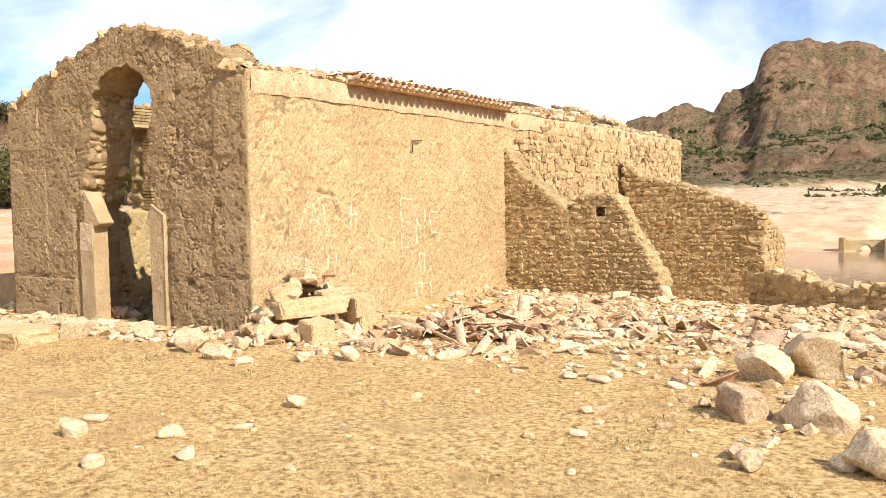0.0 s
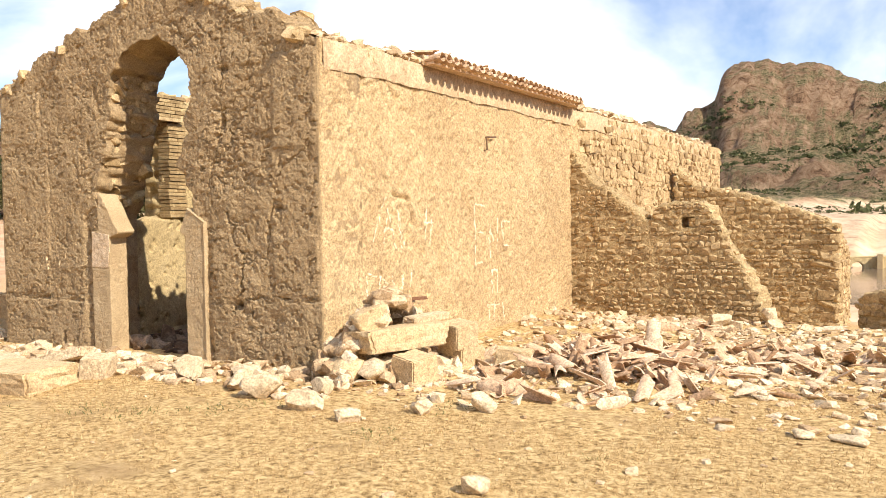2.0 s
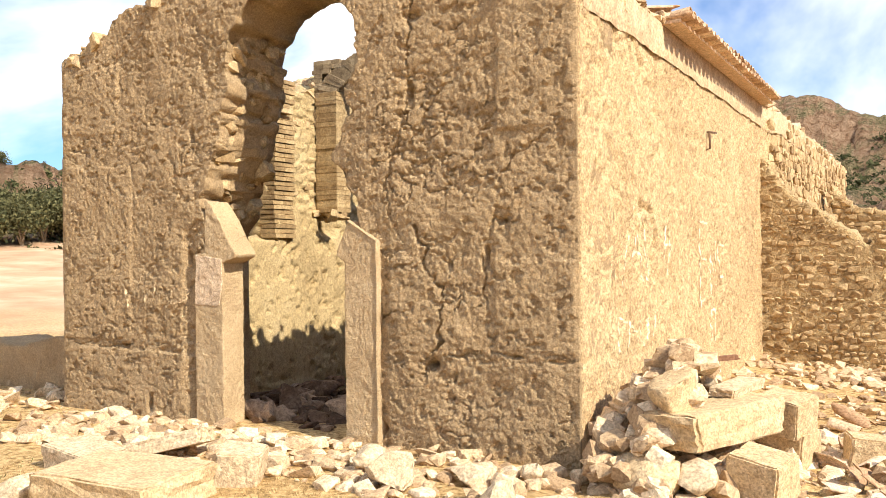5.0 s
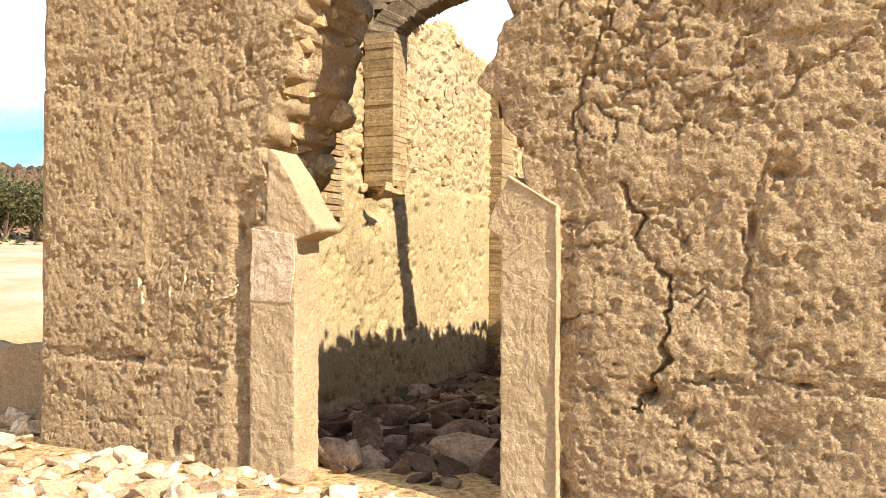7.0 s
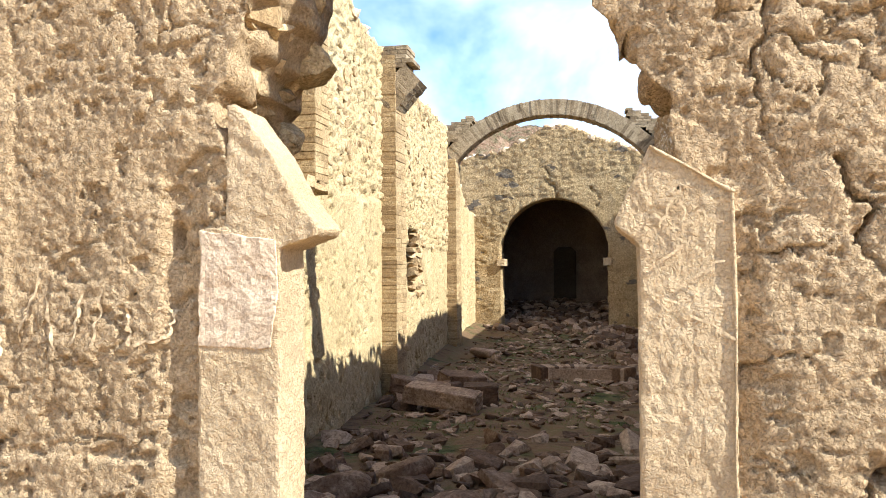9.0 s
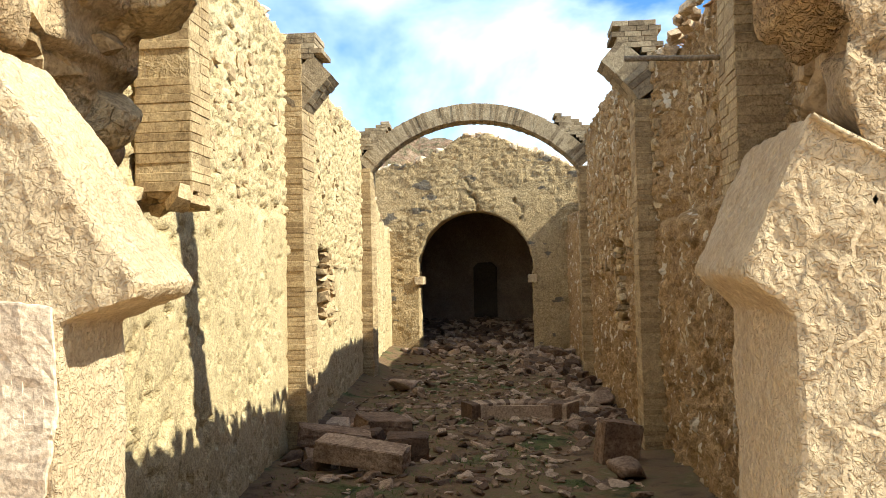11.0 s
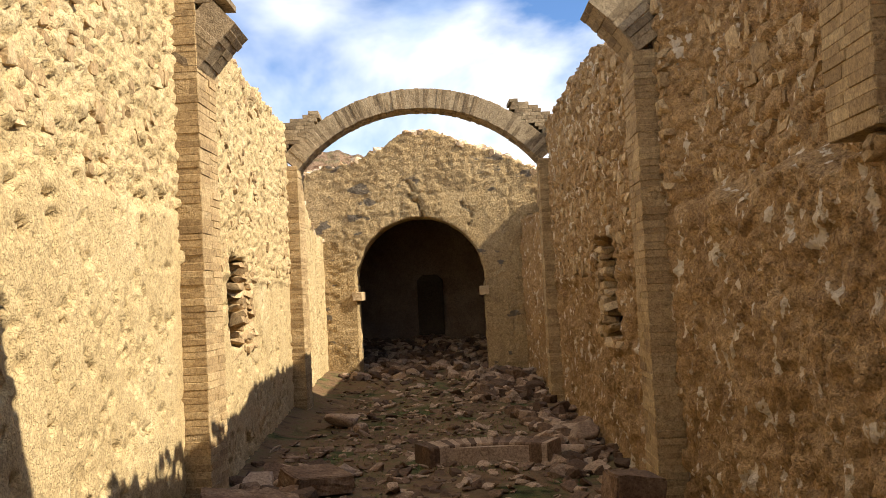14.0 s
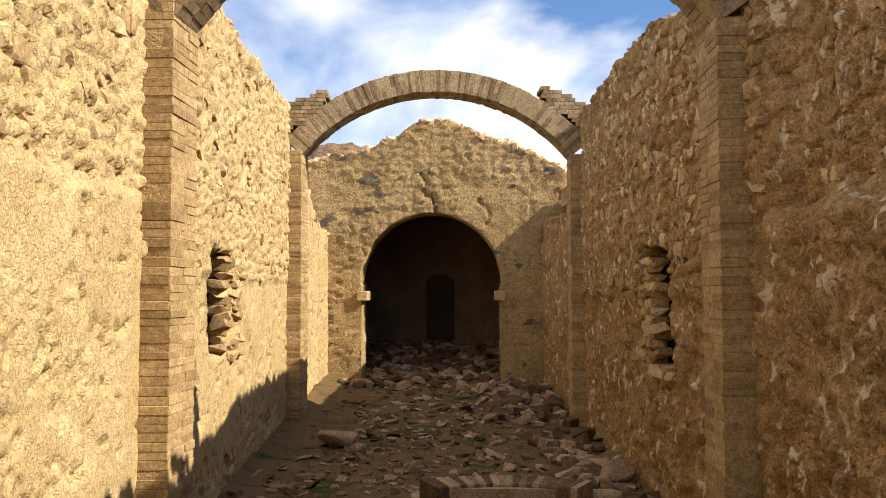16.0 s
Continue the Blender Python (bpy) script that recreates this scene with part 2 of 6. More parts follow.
def wall_mesh(name, path, z0, z1, solid, thick, res, front, material, back=None, rim=0.03, layers=4, seed=0, splay=None):
    """A wall with thickness whose face follows a plan polyline. solid(u, z) is positive where there is wall; front(u, z) and back(u, z) lift its faces."""
    length = along(path, np.zeros(1))[4]
    nu, nz = max(2, round(length / res)), max(2, round((z1 - z0) / res))
    gu, gz = np.meshgrid(np.linspace(0, length, nu + 1), np.linspace(z0, z1, nz + 1), indexing="ij")
    du, dz = length / nu, (z1 - z0) / nz
    keep = solid((gu[:-1, :-1] + du / 2).ravel(), (gz[:-1, :-1] + dz / 2).ravel()).reshape(nu, nz) > 0
    pad = np.pad(keep, 1)
    touching = pad[:-1, :-1].astype(int) + pad[1:, :-1] + pad[:-1, 1:] + pad[1:, 1:]
    used, edge = touching > 0, (touching > 0) & (touching < 4)
    u, z = gu.copy(), gz.copy()
    eu, ez = u[edge], z[edge]
    for _ in range(2):
        s, h = solid(eu, ez), 0.004
        su, sz = (solid(eu + h, ez) - s) / h, (solid(eu, ez + h) - s) / h
        k = np.clip(s / (su * su + sz * sz + 1e-6), -0.5 * res, 0.5 * res)
        eu, ez = eu - k * su, ez - k * sz
    u[edge], z[edge] = np.clip(eu, 0, length), np.clip(ez, z0, z1)
    ids = np.full(used.shape, -1)
    ids[used] = np.arange(used.sum())
    uu, zz, n = u[used], z[used], int(used.sum())
    x, y, nx, ny, _ = along(path, uu)
    f = front(uu, zz)
    bk = back(uu, zz) if back else 0 * f
    rows = [np.stack([x + nx * f, y + ny * f, zz], 1)]
    a, b, c, d = ids[:-1, :-1][keep], ids[1:, :-1][keep], ids[1:, 1:][keep], ids[:-1, 1:][keep]
    faces = [np.stack([a, b, c, d], 1)]
    # the rim: edges of kept cells with no neighbour
    right, left, up, down = keep & ~pad[2:, 1:-1], keep & ~pad[:-2, 1:-1], keep & ~pad[1:-1, 2:], keep & ~pad[1:-1, :-2]
    edges = np.concatenate([np.stack(q, 1) for q in (
        (ids[1:, 1:][right], ids[1:, :-1][right]), (ids[:-1, :-1][left], ids[:-1, 1:][left]),
        (ids[:-1, 1:][up], ids[1:, 1:][up]), (ids[1:, :-1][down], ids[:-1, :-1][down]))])
    du = splay(uu, zz) if splay else 0 * f
    bx, by, bnx, bny, _ = along(path, np.clip(uu + du, 0, length))
    rows.append(np.stack([bx - bnx * (thick + bk), by - bny * (thick + bk), zz], 1))
    # the back needs fewer faces: whole blocks of cells become one
    g = 8
    bu, bz = nu // g, nz // g
    block = keep[:bu * g, :bz * g].reshape(bu, g, bz, g).all(axis=(1, 3))
    fine = keep.copy()
    fine[:bu * g, :bz * g] &= ~np.repeat(np.repeat(block, g, 0), g, 1)
    low, high = ids[:-1:g][:bu], ids[g::g][:bu]
    for k0, k1, k2, k3 in ((ids[:-1, :-1][fine], ids[:-1, 1:][fine], ids[1:, 1:][fine], ids[1:, :-1][fine]),
                           (low[:, :-1:g][:, :bz][block], low[:, g::g][:, :bz][block], high[:, g::g][:, :bz][block], high[:, :-1:g][:, :bz][block])):
        faces.append(np.stack([k0, k1, k2, k3], 1) + n)
    on = np.unique(edges)
    slot = np.full(n, -1)
    slot[on] = np.arange(len(on))
    count, ring = 2 * n, [np.arange(n)[on]]
    for k in range(1, layers):
        t = k / layers
        w = rim * (fbm(uu[on] * 5 + k * 3.1, zz[on] * 5 + k * 1.7, 3, seed + 40))
        s, h = solid(uu[on], zz[on]), 0.01
        su, sz = (solid(uu[on] + h, zz[on]) - s) / h, (solid(uu[on], zz[on] + h) - s) / h
        dep = f[on] * (1 - t) - (thick + bk[on]) * t
        ru, rz = uu[on] + w * su + du[on] * t, zz[on] + w * sz
        rx, ry, rnx, rny, _ = along(path, np.clip(ru, 0, length))
        rows.append(np.stack([rx + rnx * dep, ry + rny * dep, rz], 1))
        ring.append(count + np.arange(len(on)))
        count += len(on)
    ring.append(n + on)
    e0, e1 = slot[edges[:, 0]], slot[edges[:, 1]]
    for r0, r1 in zip(ring[:-1], ring[1:]):
        faces.append(np.stack([r0[e0], r0[e1], r1[e1], r1[e0]], 1))
    return mesh_of(name, np.concatenate(rows), np.concatenate(faces), material)


def curve_of(points):
    """A function of one number through pairs of numbers."""
    p = np.array(points, float)
    return lambda v: np.interp(v, p[:, 0], p[:, 1])


# ---- relief of the walls ----
def rubble_relief(seed, size=0.2, amp=0.035, flat=1.7):
    def f(u, z):
        w = u + 0.05 * fbm(u * 3, z * 3, 2, seed + 3), z + 0.05 * fbm(u * 3 + 9, z * 3, 2, seed + 4)
        f1, f2, who = cells(w[0] / size / flat, w[1] / size, seed)
        return amp * (step(0.0, 0.2, f2 - f1) * (0.65 + 0.7 * who) - 0.6) + 0.35 * amp * fbm(u * 9, z * 9, 3, seed + 6) + 0.02 * fbm(u * 0.8, z * 0.8, 2, seed + 7)
    return f


def render_relief(seed, amp=0.012):
    def f(u, z):
        return amp * fbm(u * 1.5, z * 1.5, 3, seed) * 2 + amp * fbm(u * 11, z * 9, 3, seed + 2)
    return f


# ---- ground, water and hills ----
HUB = (6.0, -6.0)
RIDGE = curve_of([(-180, 3), (-90, 4), (-50, 5), (-20, 5.5), (-5, 6.3), (0, 6.8), (3.2, 7.7), (4.7, 8.4), (5.9, 9.25), (7.0, 9.4), (8.5, 9.4), (9.3, 9.7), (10.2, 9.8), (10.9, 9.55), (11.7, 8.95), (11.85, 8.6), (12.15, 7.2), (12.7, 6.95),
                  (13.4, 6.8), (13.9, 6.5), (14.3, 5.9), (14.6, 5.7), (15.5, 5.85), (16.4, 6.15), (17.4, 6.25), (17.9, 6.1), (18.5, 5.6), (19.6, 5.1), (21.4, 4.8), (25, 4.4), (30, 4), (46, 4), (50, 5.6), (54, 6.4), (57, 6.6), (59, 7.6), (66, 8.5), (80, 8), (110, 5), (150, 3), (180, 3)])
REACH = curve_of([(-180, 300), (-60, 340), (-12, 420), (-4, 760), (20, 760), (26, 380), (40, 170), (55, 110), (90, 120), (130, 220), (180, 240)])


def ground_height(x, y):
    dx, dy = x - HUB[0], y - HUB[1]
    far = np.hypot(dx, dy) + 1e-6
    az = np.degrees(np.arctan2(-dx, dy))
    outside = step(2.6, 4.4, x)
    z = 0.07 - 0.07 * step(4, 10, x) - 0.07 * step(-3, 4, y) * outside - 0.9 * step(6.5, 15, y) * outside + 0.05 * fbm(x * 0.7, y * 0.7, 3, 3) + 0.025 * fbm(x * 3, y * 3, 3, 8)
    inside = step(-3.6, -2.4, x) * (1 - step(1.7, 2.8, x)) * step(0.4, 1.6, y) * (1 - step(24, 27, y))
    z = z + inside * (-0.1 - 0.2 * step(2, 9, y) + 0.16 * step(15, 23, y) + 0.07 * fbm(x * 1.3, y * 1.3, 3, 5))
    heap = np.exp(-(((x - 3.9) / 0.6) ** 2 + ((y - 0.5) / 0.8) ** 2)) * 0.12 + np.exp(-(((x - 6.2) / 1.0) ** 2 + ((y - 1.5) / 1.3) ** 2)) * 0.16
    z = z + heap * step(3.2, 3.6, x)
    # the reservoir's basin and its banks
    lake = step(-40, -14, az) * (1 - step(24, 34, az))
    lake = lake * np.maximum(outside, step(25, 29, y))
    z = z - lake * (1.3 * step(20, 36, far) + 1.7 * step(36, 62, far)) + lake * 4.6 * step(70, 104, far)
    left = step(36, 52, az)
    z = z + left * 2.4 * step(16, 75, far)
    z = z + 0.3 * step(15, 40, far) * fbm(x * 0.12, y * 0.12, 4, 21)
    # hills with crags
    reach = REACH(az)
    base = np.maximum(np.minimum(0.3 * reach, 115), 64 * step(38, 48, az) * (1 - step(90, 120, az)))
    k = reach / 380
    t = np.clip((far - base) / (reach - base), 0, 1)
    rise = 0.6 * t + 0.4 * step(0.82, 0.98, t)
    top = np.minimum(far, reach) * np.tan(np.radians(RIDGE(az) + 0.22 * fbm(az * 1.6, az * 0, 5, 12)))
    z = z + (top - z) * rise
    f1, f2, who = cells(x * 0.05 / k + 0.3 * fbm(x * 0.05 / k, y * 0.05 / k, 3, 33), y * 0.05 / k, 35)
    ledge = step(0.35, 0.75, who) * step(0.05, 0.3, f2 - f1)
    z = z + step(0.06, 0.3, t) * (1 - step(0.93, 1.0, t)) * k * (6.0 * fbm(x * 0.03 / k, y * 0.03 / k, 6, 31, 0.62) + 3.0 * ledge)
    z = z + step(0.7, 0.9, t) * k * 4.0 * fbm(x * 0.1 / k, y * 0.1 / k, 5, 37, 0.62) * (far < reach * 1.05)
    z = np.where(far > reach, z - (far - reach) * 0.18, z)
    return np.maximum(z, -30)


def rocky_ground():
    """Dry grass near by, red earth and pale shore further off, scrub and crags where it rises."""
    m = bpy.data.materials.new("dry grass, red earth and rock")
    m.use_nodes = True
    n, l = m.node_tree.nodes, m.node_tree.links
    b = n["Principled BSDF"]
    b.inputs["Roughness"].default_value = 0.95
    b.inputs["Specular IOR Level"].default_value = 0.15
    geo = n.new("ShaderNodeNewGeometry")
    pos = n.new("ShaderNodeSeparateXYZ")
    l.new(geo.outputs["Position"], pos.inputs[0])

    def tex(scale, detail=5, rough=0.62, warp=0.3):
        t = n.new("ShaderNodeTexNoise")
        t.inputs["Scale"].default_value, t.inputs["Detail"].default_value = scale, detail
        t.inputs["Roughness"].default_value, t.inputs["Distortion"].default_value = rough, warp
        l.new(geo.outputs["Position"], t.inputs["Vector"])
        return t.outputs["Fac"]

    def ramp(src, *stops):
        r = n.new("ShaderNodeValToRGB")
        e = r.color_ramp.elements
        e[0].position, e[0].color = stops[0][0], (*stops[0][1], 1)
        e[1].position, e[1].color = stops[-1][0], (*stops[-1][1], 1)
        for p, c in stops[1:-1]:
            e.new(p).color = (*c, 1)
        l.new(src, r.inputs["Fac"])
        return r.outputs["Color"]

    def mix(fac, a, c):
        x = n.new("ShaderNodeMixRGB")
        l.new(fac, x.inputs["Fac"])
        l.new(a, x.inputs["Color1"])
        l.new(c, x.inputs["Color2"])
        return x.outputs["Color"]

    def span(src, lo, hi):
        r = n.new("ShaderNodeMapRange")
        r.inputs["From Min"].default_value, r.inputs["From Max"].default_value = lo, hi
        l.new(src, r.inputs["Value"])
        return r.outputs["Result"]

    def math2(op, a, c):
        x = n.new("ShaderNodeMath")
        x.operation, x.use_clamp = op, False
        for k, v in enumerate((a, c)):
            if isinstance(v, (int, float)):
                x.inputs[k].default_value = v
            else:
                l.new(v, x.inputs[k])
        return x.outputs[0]

    straw = ramp(tex(16, 6, 0.7), (0.36, (0.2, 0.12, 0.045)), (0.48, (0.47, 0.305, 0.13)), (0.62, (0.69, 0.495, 0.245)))
    soil = ramp(tex(7, 6, 0.7), (0.32, (0.24, 0.15, 0.065)), (0.52, (0.43, 0.28, 0.13)), (0.72, (0.58, 0.41, 0.22)))
    near = mix(span(tex(0.9, 4), 0.57, 0.7), straw, soil)
    red = ramp(tex(0.35, 6), (0.3, (0.46, 0.25, 0.14)), (0.5, (0.56, 0.36, 0.22)), (0.68, (0.66, 0.5, 0.34)))
    dist = n.new("ShaderNodeVectorMath")
    dist.operation = "DISTANCE"
    l.new(geo.outputs["Position"], dist.inputs[0])
    dist.inputs[1].default_value = (6, -4, 0)
    away = math2("ADD", dist.outputs["Value"], math2("MULTIPLY", tex(0.12, 4), 14.0))
    low = mix(span(away, 24, 34), near, red)
    pale = ramp(tex(0.45, 9, 0.75), (0.36, (0.22, 0.13, 0.08)), (0.46, (0.48, 0.33, 0.21)), (0.62, (0.62, 0.47, 0.32)))
    shore = math2("MULTIPLY", span(math2("ADD", pos.outputs["Z"], math2("MULTIPLY", tex(0.1, 5), 4.0)), 0.9, 2.3), span(away, 70, 85))
    low = mix(shore, low, pale)
    rock = ramp(tex(0.13, 10, 0.8, 0.8), (0.36, (0.09, 0.05, 0.028)), (0.46, (0.34, 0.195, 0.11)), (0.6, (0.56, 0.375, 0.235)))
    scrub = ramp(tex(0.5, 8, 0.8), (0.38, (0.04, 0.048, 0.016)), (0.47, (0.18, 0.16, 0.07)), (0.57, (0.42, 0.3, 0.17)))
    slope = n.new("ShaderNodeSeparateXYZ")
    l.new(geo.outputs["True Normal"], slope.inputs[0])
    bare = math2("ADD", span(slope.outputs["Z"], 0.86, 0.62), math2("MULTIPLY", math2("SUBTRACT", tex(0.035, 9, 0.75, 0.6), 0.48), 9.0))
    bare_c = n.new("ShaderNodeClamp")
    l.new(bare, bare_c.inputs["Value"])
    hill = mix(bare_c.outputs[0], scrub, rock)
    high = math2("ADD", math2("ADD", pos.outputs["Z"], math2("MULTIPLY", span(pos.outputs["X"], -36, -48), 1.6)), math2("MULTIPLY", tex(0.08, 4), 5.0))
    # darker brown soil within the church walls, with patches of moss
    nave_soil = ramp(tex(3.5, 6, 0.7), (0.32, (0.075, 0.045, 0.026)), (0.5, (0.17, 0.105, 0.055)), (0.6, (0.13, 0.1, 0.042)), (0.75, (0.29, 0.195, 0.115)))
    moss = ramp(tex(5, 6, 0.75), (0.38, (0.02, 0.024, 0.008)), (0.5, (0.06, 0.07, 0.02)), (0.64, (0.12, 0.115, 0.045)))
    nave_soil = mix(span(tex(0.9, 5, 0.65), 0.53, 0.62), nave_soil, moss)
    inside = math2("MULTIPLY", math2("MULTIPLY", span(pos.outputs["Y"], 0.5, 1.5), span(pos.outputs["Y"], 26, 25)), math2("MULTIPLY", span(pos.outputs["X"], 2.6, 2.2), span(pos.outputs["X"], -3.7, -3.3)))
    low = mix(inside, low, nave_soil)
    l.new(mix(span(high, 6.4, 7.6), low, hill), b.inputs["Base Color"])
    bump = n.new("ShaderNodeBump")
    bump.inputs["Strength"].default_value, bump.inputs["Distance"].default_value = 0.9, 0.026
    crag = n.new("ShaderNodeBump")
    crag.inputs["Distance"].default_value = 14.0
    l.new(span(high, 6.4, 9.0), crag.inputs["Strength"])
    l.new(tex(0.09, 10, 0.76, 0.9), crag.inputs["Height"])
    l.new(crag.outputs["Normal"], bump.inputs["Normal"])
    l.new(math2("ADD", tex(24, 6, 0.75), math2("MULTIPLY", tex(1.4, 6, 0.7), 2.5)), bump.inputs["Height"])
    l.new(bump.outputs["Normal"], b.inputs["Normal"])
    return m


def build_ground():
    rings = np.concatenate([[0.0], 0.35 * 1.025 ** np.arange(342)])
    turns = np.radians(np.concatenate([np.arange(-20, 75, 0.2), np.arange(75, 340, 1.2)]))
    r, a = np.meshgrid(rings, turns, indexing="ij")
    x, y = HUB[0] - r * np.sin(a), HUB[1] + r * np.cos(a)
    z = ground_height(x.ravel(), y.ravel()).reshape(x.shape)
    n = len(turns)
    k = np.arange(len(rings) - 1)[:, None] * n
    j = np.arange(n)[None, :]
    q = np.stack([k + j, k + n + j, k + n + (j + 1) % n, k + (j + 1) % n], -1).reshape(-1, 4)[:, ::-1]
    ob = new("ground", mesh_of("ground", np.stack([x, y, z], -1), q, rocky_ground()))
    return tagged(ob, "dry yellow grass and bare red earth below rocky scrub hills", "ground", kind="structure")


build_ground()


def lake_water():
    m = bpy.data.materials.new("muddy water")
    m.use_nodes = True
    n, l = m.node_tree.nodes, m.node_tree.links
    b = n["Principled BSDF"]
    b.inputs["Base Color"].default_value, b.inputs["Roughness"].default_value = (0.2, 0.14, 0.09, 1), 0.06
    geo, w, bp = n.new("ShaderNodeNewGeometry"), n.new("ShaderNodeTexNoise"), n.new("ShaderNodeBump")
    w.inputs["Scale"].default_value, w.inputs["Detail"].default_value = 2.0, 4
    bp.inputs["Strength"].default_value, bp.inputs["Distance"].default_value = 0.35, 0.04
    l.new(geo.outputs["Position"], w.inputs["Vector"])
    l.new(w.outputs["Fac"], bp.inputs["Height"])
    l.new(bp.outputs["Normal"], b.inputs["Normal"])
    u, v = np.meshgrid(np.linspace(-40, 75, 30), np.linspace(18, 125, 30), indexing="ij")
    k = (np.arange(29)[:, None] * 30 + np.arange(29)[None, :]).ravel()
    me = mesh_of("water", np.stack([u, v, 0 * u - 2.6], -1), np.stack([k, k + 30, k + 31, k + 1], 1), m)
    tagged(new("water", me), "still brown reservoir water", "water", kind="structure")


lake_water()


# ---- pieces: stones, bricks, tiles ----
def hull_mesh(name, points, material, smooth=False):
    bm = bmesh.new()
    for p in points:
        bm.verts.new(p)
    bmesh.ops.convex_hull(bm, input=bm.verts[:])
    for v in [v for v in bm.verts if not v.link_faces]:
        bm.verts.remove(v)
    bmesh.ops.triangulate(bm, faces=bm.faces[:])
    me = bpy.data.meshes.new(name)
    bm.to_mesh(me)
    bm.free()
    me.materials.append(material)
    me.polygons.foreach_set("use_smooth", np.full(len(me.polygons), smooth))
    return me


def chunk_points(rng, count, power=0.6):
    """Points on a rounded block that fills -1..1."""
    p = rng.normal(size=(count, 3))
    p /= np.linalg.norm(p, axis=1)[:, None]
    p = np.sign(p) * np.abs(p) ** power
    p[rng.random(p.shape) < 0.3] *= 1.25
    p = np.clip(p, -1, 1)
    return p / np.abs(p).max() * rng.uniform(0.86, 1.05, (count, 1))


RNG = np.random.default_rng(7)
CHUNKS = [hull_mesh("stone", chunk_points(RNG, 22, 0.4), STONE) for _ in range(14)]
ROUNDS = [hull_mesh("round_stone", chunk_points(RNG, 26, 0.55), STONE) for _ in range(14)]
RUBBLES = [hull_mesh("rubble_stone", chunk_points(RNG, 18, 0.55), RUBBLE) for _ in range(14)]


def boulder_mesh(seed, material=None, sharp=0.5):
    """A weathered boulder: a rounded block cut by a few planes, with lumps."""
    rng = np.random.default_rng(seed)
    bm = bmesh.new()
    bmesh.ops.create_icosphere(bm, subdivisions=4 if sharp > 0.55 else 3, radius=1)
    cuts = [(Vector(rng.normal(size=3)).normalized(), rng.uniform(0.5, 0.8)) for _ in range(12)]
    for v in bm.verts:
        p = Vector([math.copysign(abs(c) ** 0.72, c) for c in v.co])
        for way, d in cuts:
            over = p.dot(way) - d
            if over > 0:
                p -= way * over * (0.5 * sharp + 0.68)
        p *= 1 + 0.09 * noise.fractal(p * 2.1 + Vector((seed, 0, 0)), 1, 2, 4) + 0.03 * noise.fractal(p * 8 + Vector((0, seed, 0)), 1, 2, 3)
        v.co = p
    me = bpy.data.meshes.new("boulder")
    bm.to_mesh(me)
    bm.free()
    me.materials.append(material or RUBBLE)
    me.polygons.foreach_set("use_smooth", np.full(len(me.polygons), True))
    return me


def brick_mesh(name, material, bevel=0.08, seed=0):
    """A worn block that fills -1..1, with cut edges."""
    rng = np.random.default_rng(seed)
    pts = []
    for sx in (-1, 1):
        for sy in (-1, 1):
            for sz in (-1, 1):
                b = bevel * rng.uniform(0.6, 2.0, 3)
                pts += [(sx * (1 - b[0]), sy, sz * (1 - b[2] * 2)), (sx, sy * (1 - b[1]), sz * (1 - b[2] * 2)), (sx * (1 - b[0]), sy * (1 - b[1]), sz)]
    return hull_mesh(name, pts, material)


BRICKS = [brick_mesh("brick", BRICK, 0.04, k) for k in range(6)]
AGED_BRICKS = [brick_mesh("aged_brick", AGED, 0.05, 20 + k) for k in range(6)]


def tile_mesh(seed, broken=0.0):
    """A half-round clay tile along y, one metre long and one wide, or a piece of one."""
    rng = np.random.default_rng(seed)
    na, nl = 9, 5
    a0, a1 = (0.0, math.pi) if not broken else (rng.uniform(0, 0.8), math.pi - rng.uniform(0, 1.2))
    verts, faces = [], []
    for side, r in ((0, 0.5), (1, 0.42)):
        for i in range(nl):
            for j in range(na):
                a = a0 + (a1 - a0) * j / (na - 1)
                y = (i / (nl - 1) - 0.5) * (1 + (broken * 0.5 * math.sin(3 * a + seed) if i in (0, nl - 1) else 0))
                taper = 1 - 0.12 * i / (nl - 1)
                verts.append((r * taper * math.cos(a), y, r * taper * math.sin(a)))
    m = nl * na
    for i in range(nl - 1):
        for j in range(na - 1):
            k = i * na + j
            faces += [(k, k + 1, k + na + 1, k + na), (m + k, m + k + na, m + k + na + 1, m + k + 1)]
    for i in range(nl - 1):
        for j in (0, na - 1):
            k = i * na + j
            faces.append((k, k + na, m + k + na, m + k) if j == 0 else (k, m + k, m + k + na, k + na))
    for j in range(na - 1):
        for i in (0, nl - 1):
            k = i * na + j
            faces.append((k, m + k, m + k + 1, k + 1) if i == 0 else (k, k + 1, m + k + 1, m + k))
    me = mesh_of("tile", verts, faces, TILE)
    return me


TILES = [tile_mesh(0)]
SHARDS = [tile_mesh(k, 0.5) for k in range(1, 7)]


def joined(name, items, material, smooth=False):
    """One mesh from many (mesh, matrix) pairs."""
    cache, verts, faces, at = {}, [], [], 0
    for me, m in items:
        if me.name not in cache:
            co = np.empty(len(me.vertices) * 3, np.float32)
            me.vertices.foreach_get("co", co)
            me.calc_loop_triangles()
            tri = np.empty(len(me.loop_triangles) * 3, np.int32)
            me.loop_triangles.foreach_get("vertices", tri)
            cache[me.name] = co.reshape(-1, 3), tri.reshape(-1, 3)
        co, tri = cache[me.name]
        mm = np.array(m)
        verts.append(co @ mm[:3, :3].T + mm[:3, 3])
        faces.append(tri + at)
        at += len(co)
    return mesh_of(name, np.concatenate(verts), np.concatenate(faces), material, smooth)


def spot(place, scale, turn=(0, 0, 0)):
    return Matrix.LocRotScale(Vector(place), Euler(turn), Vector(scale))


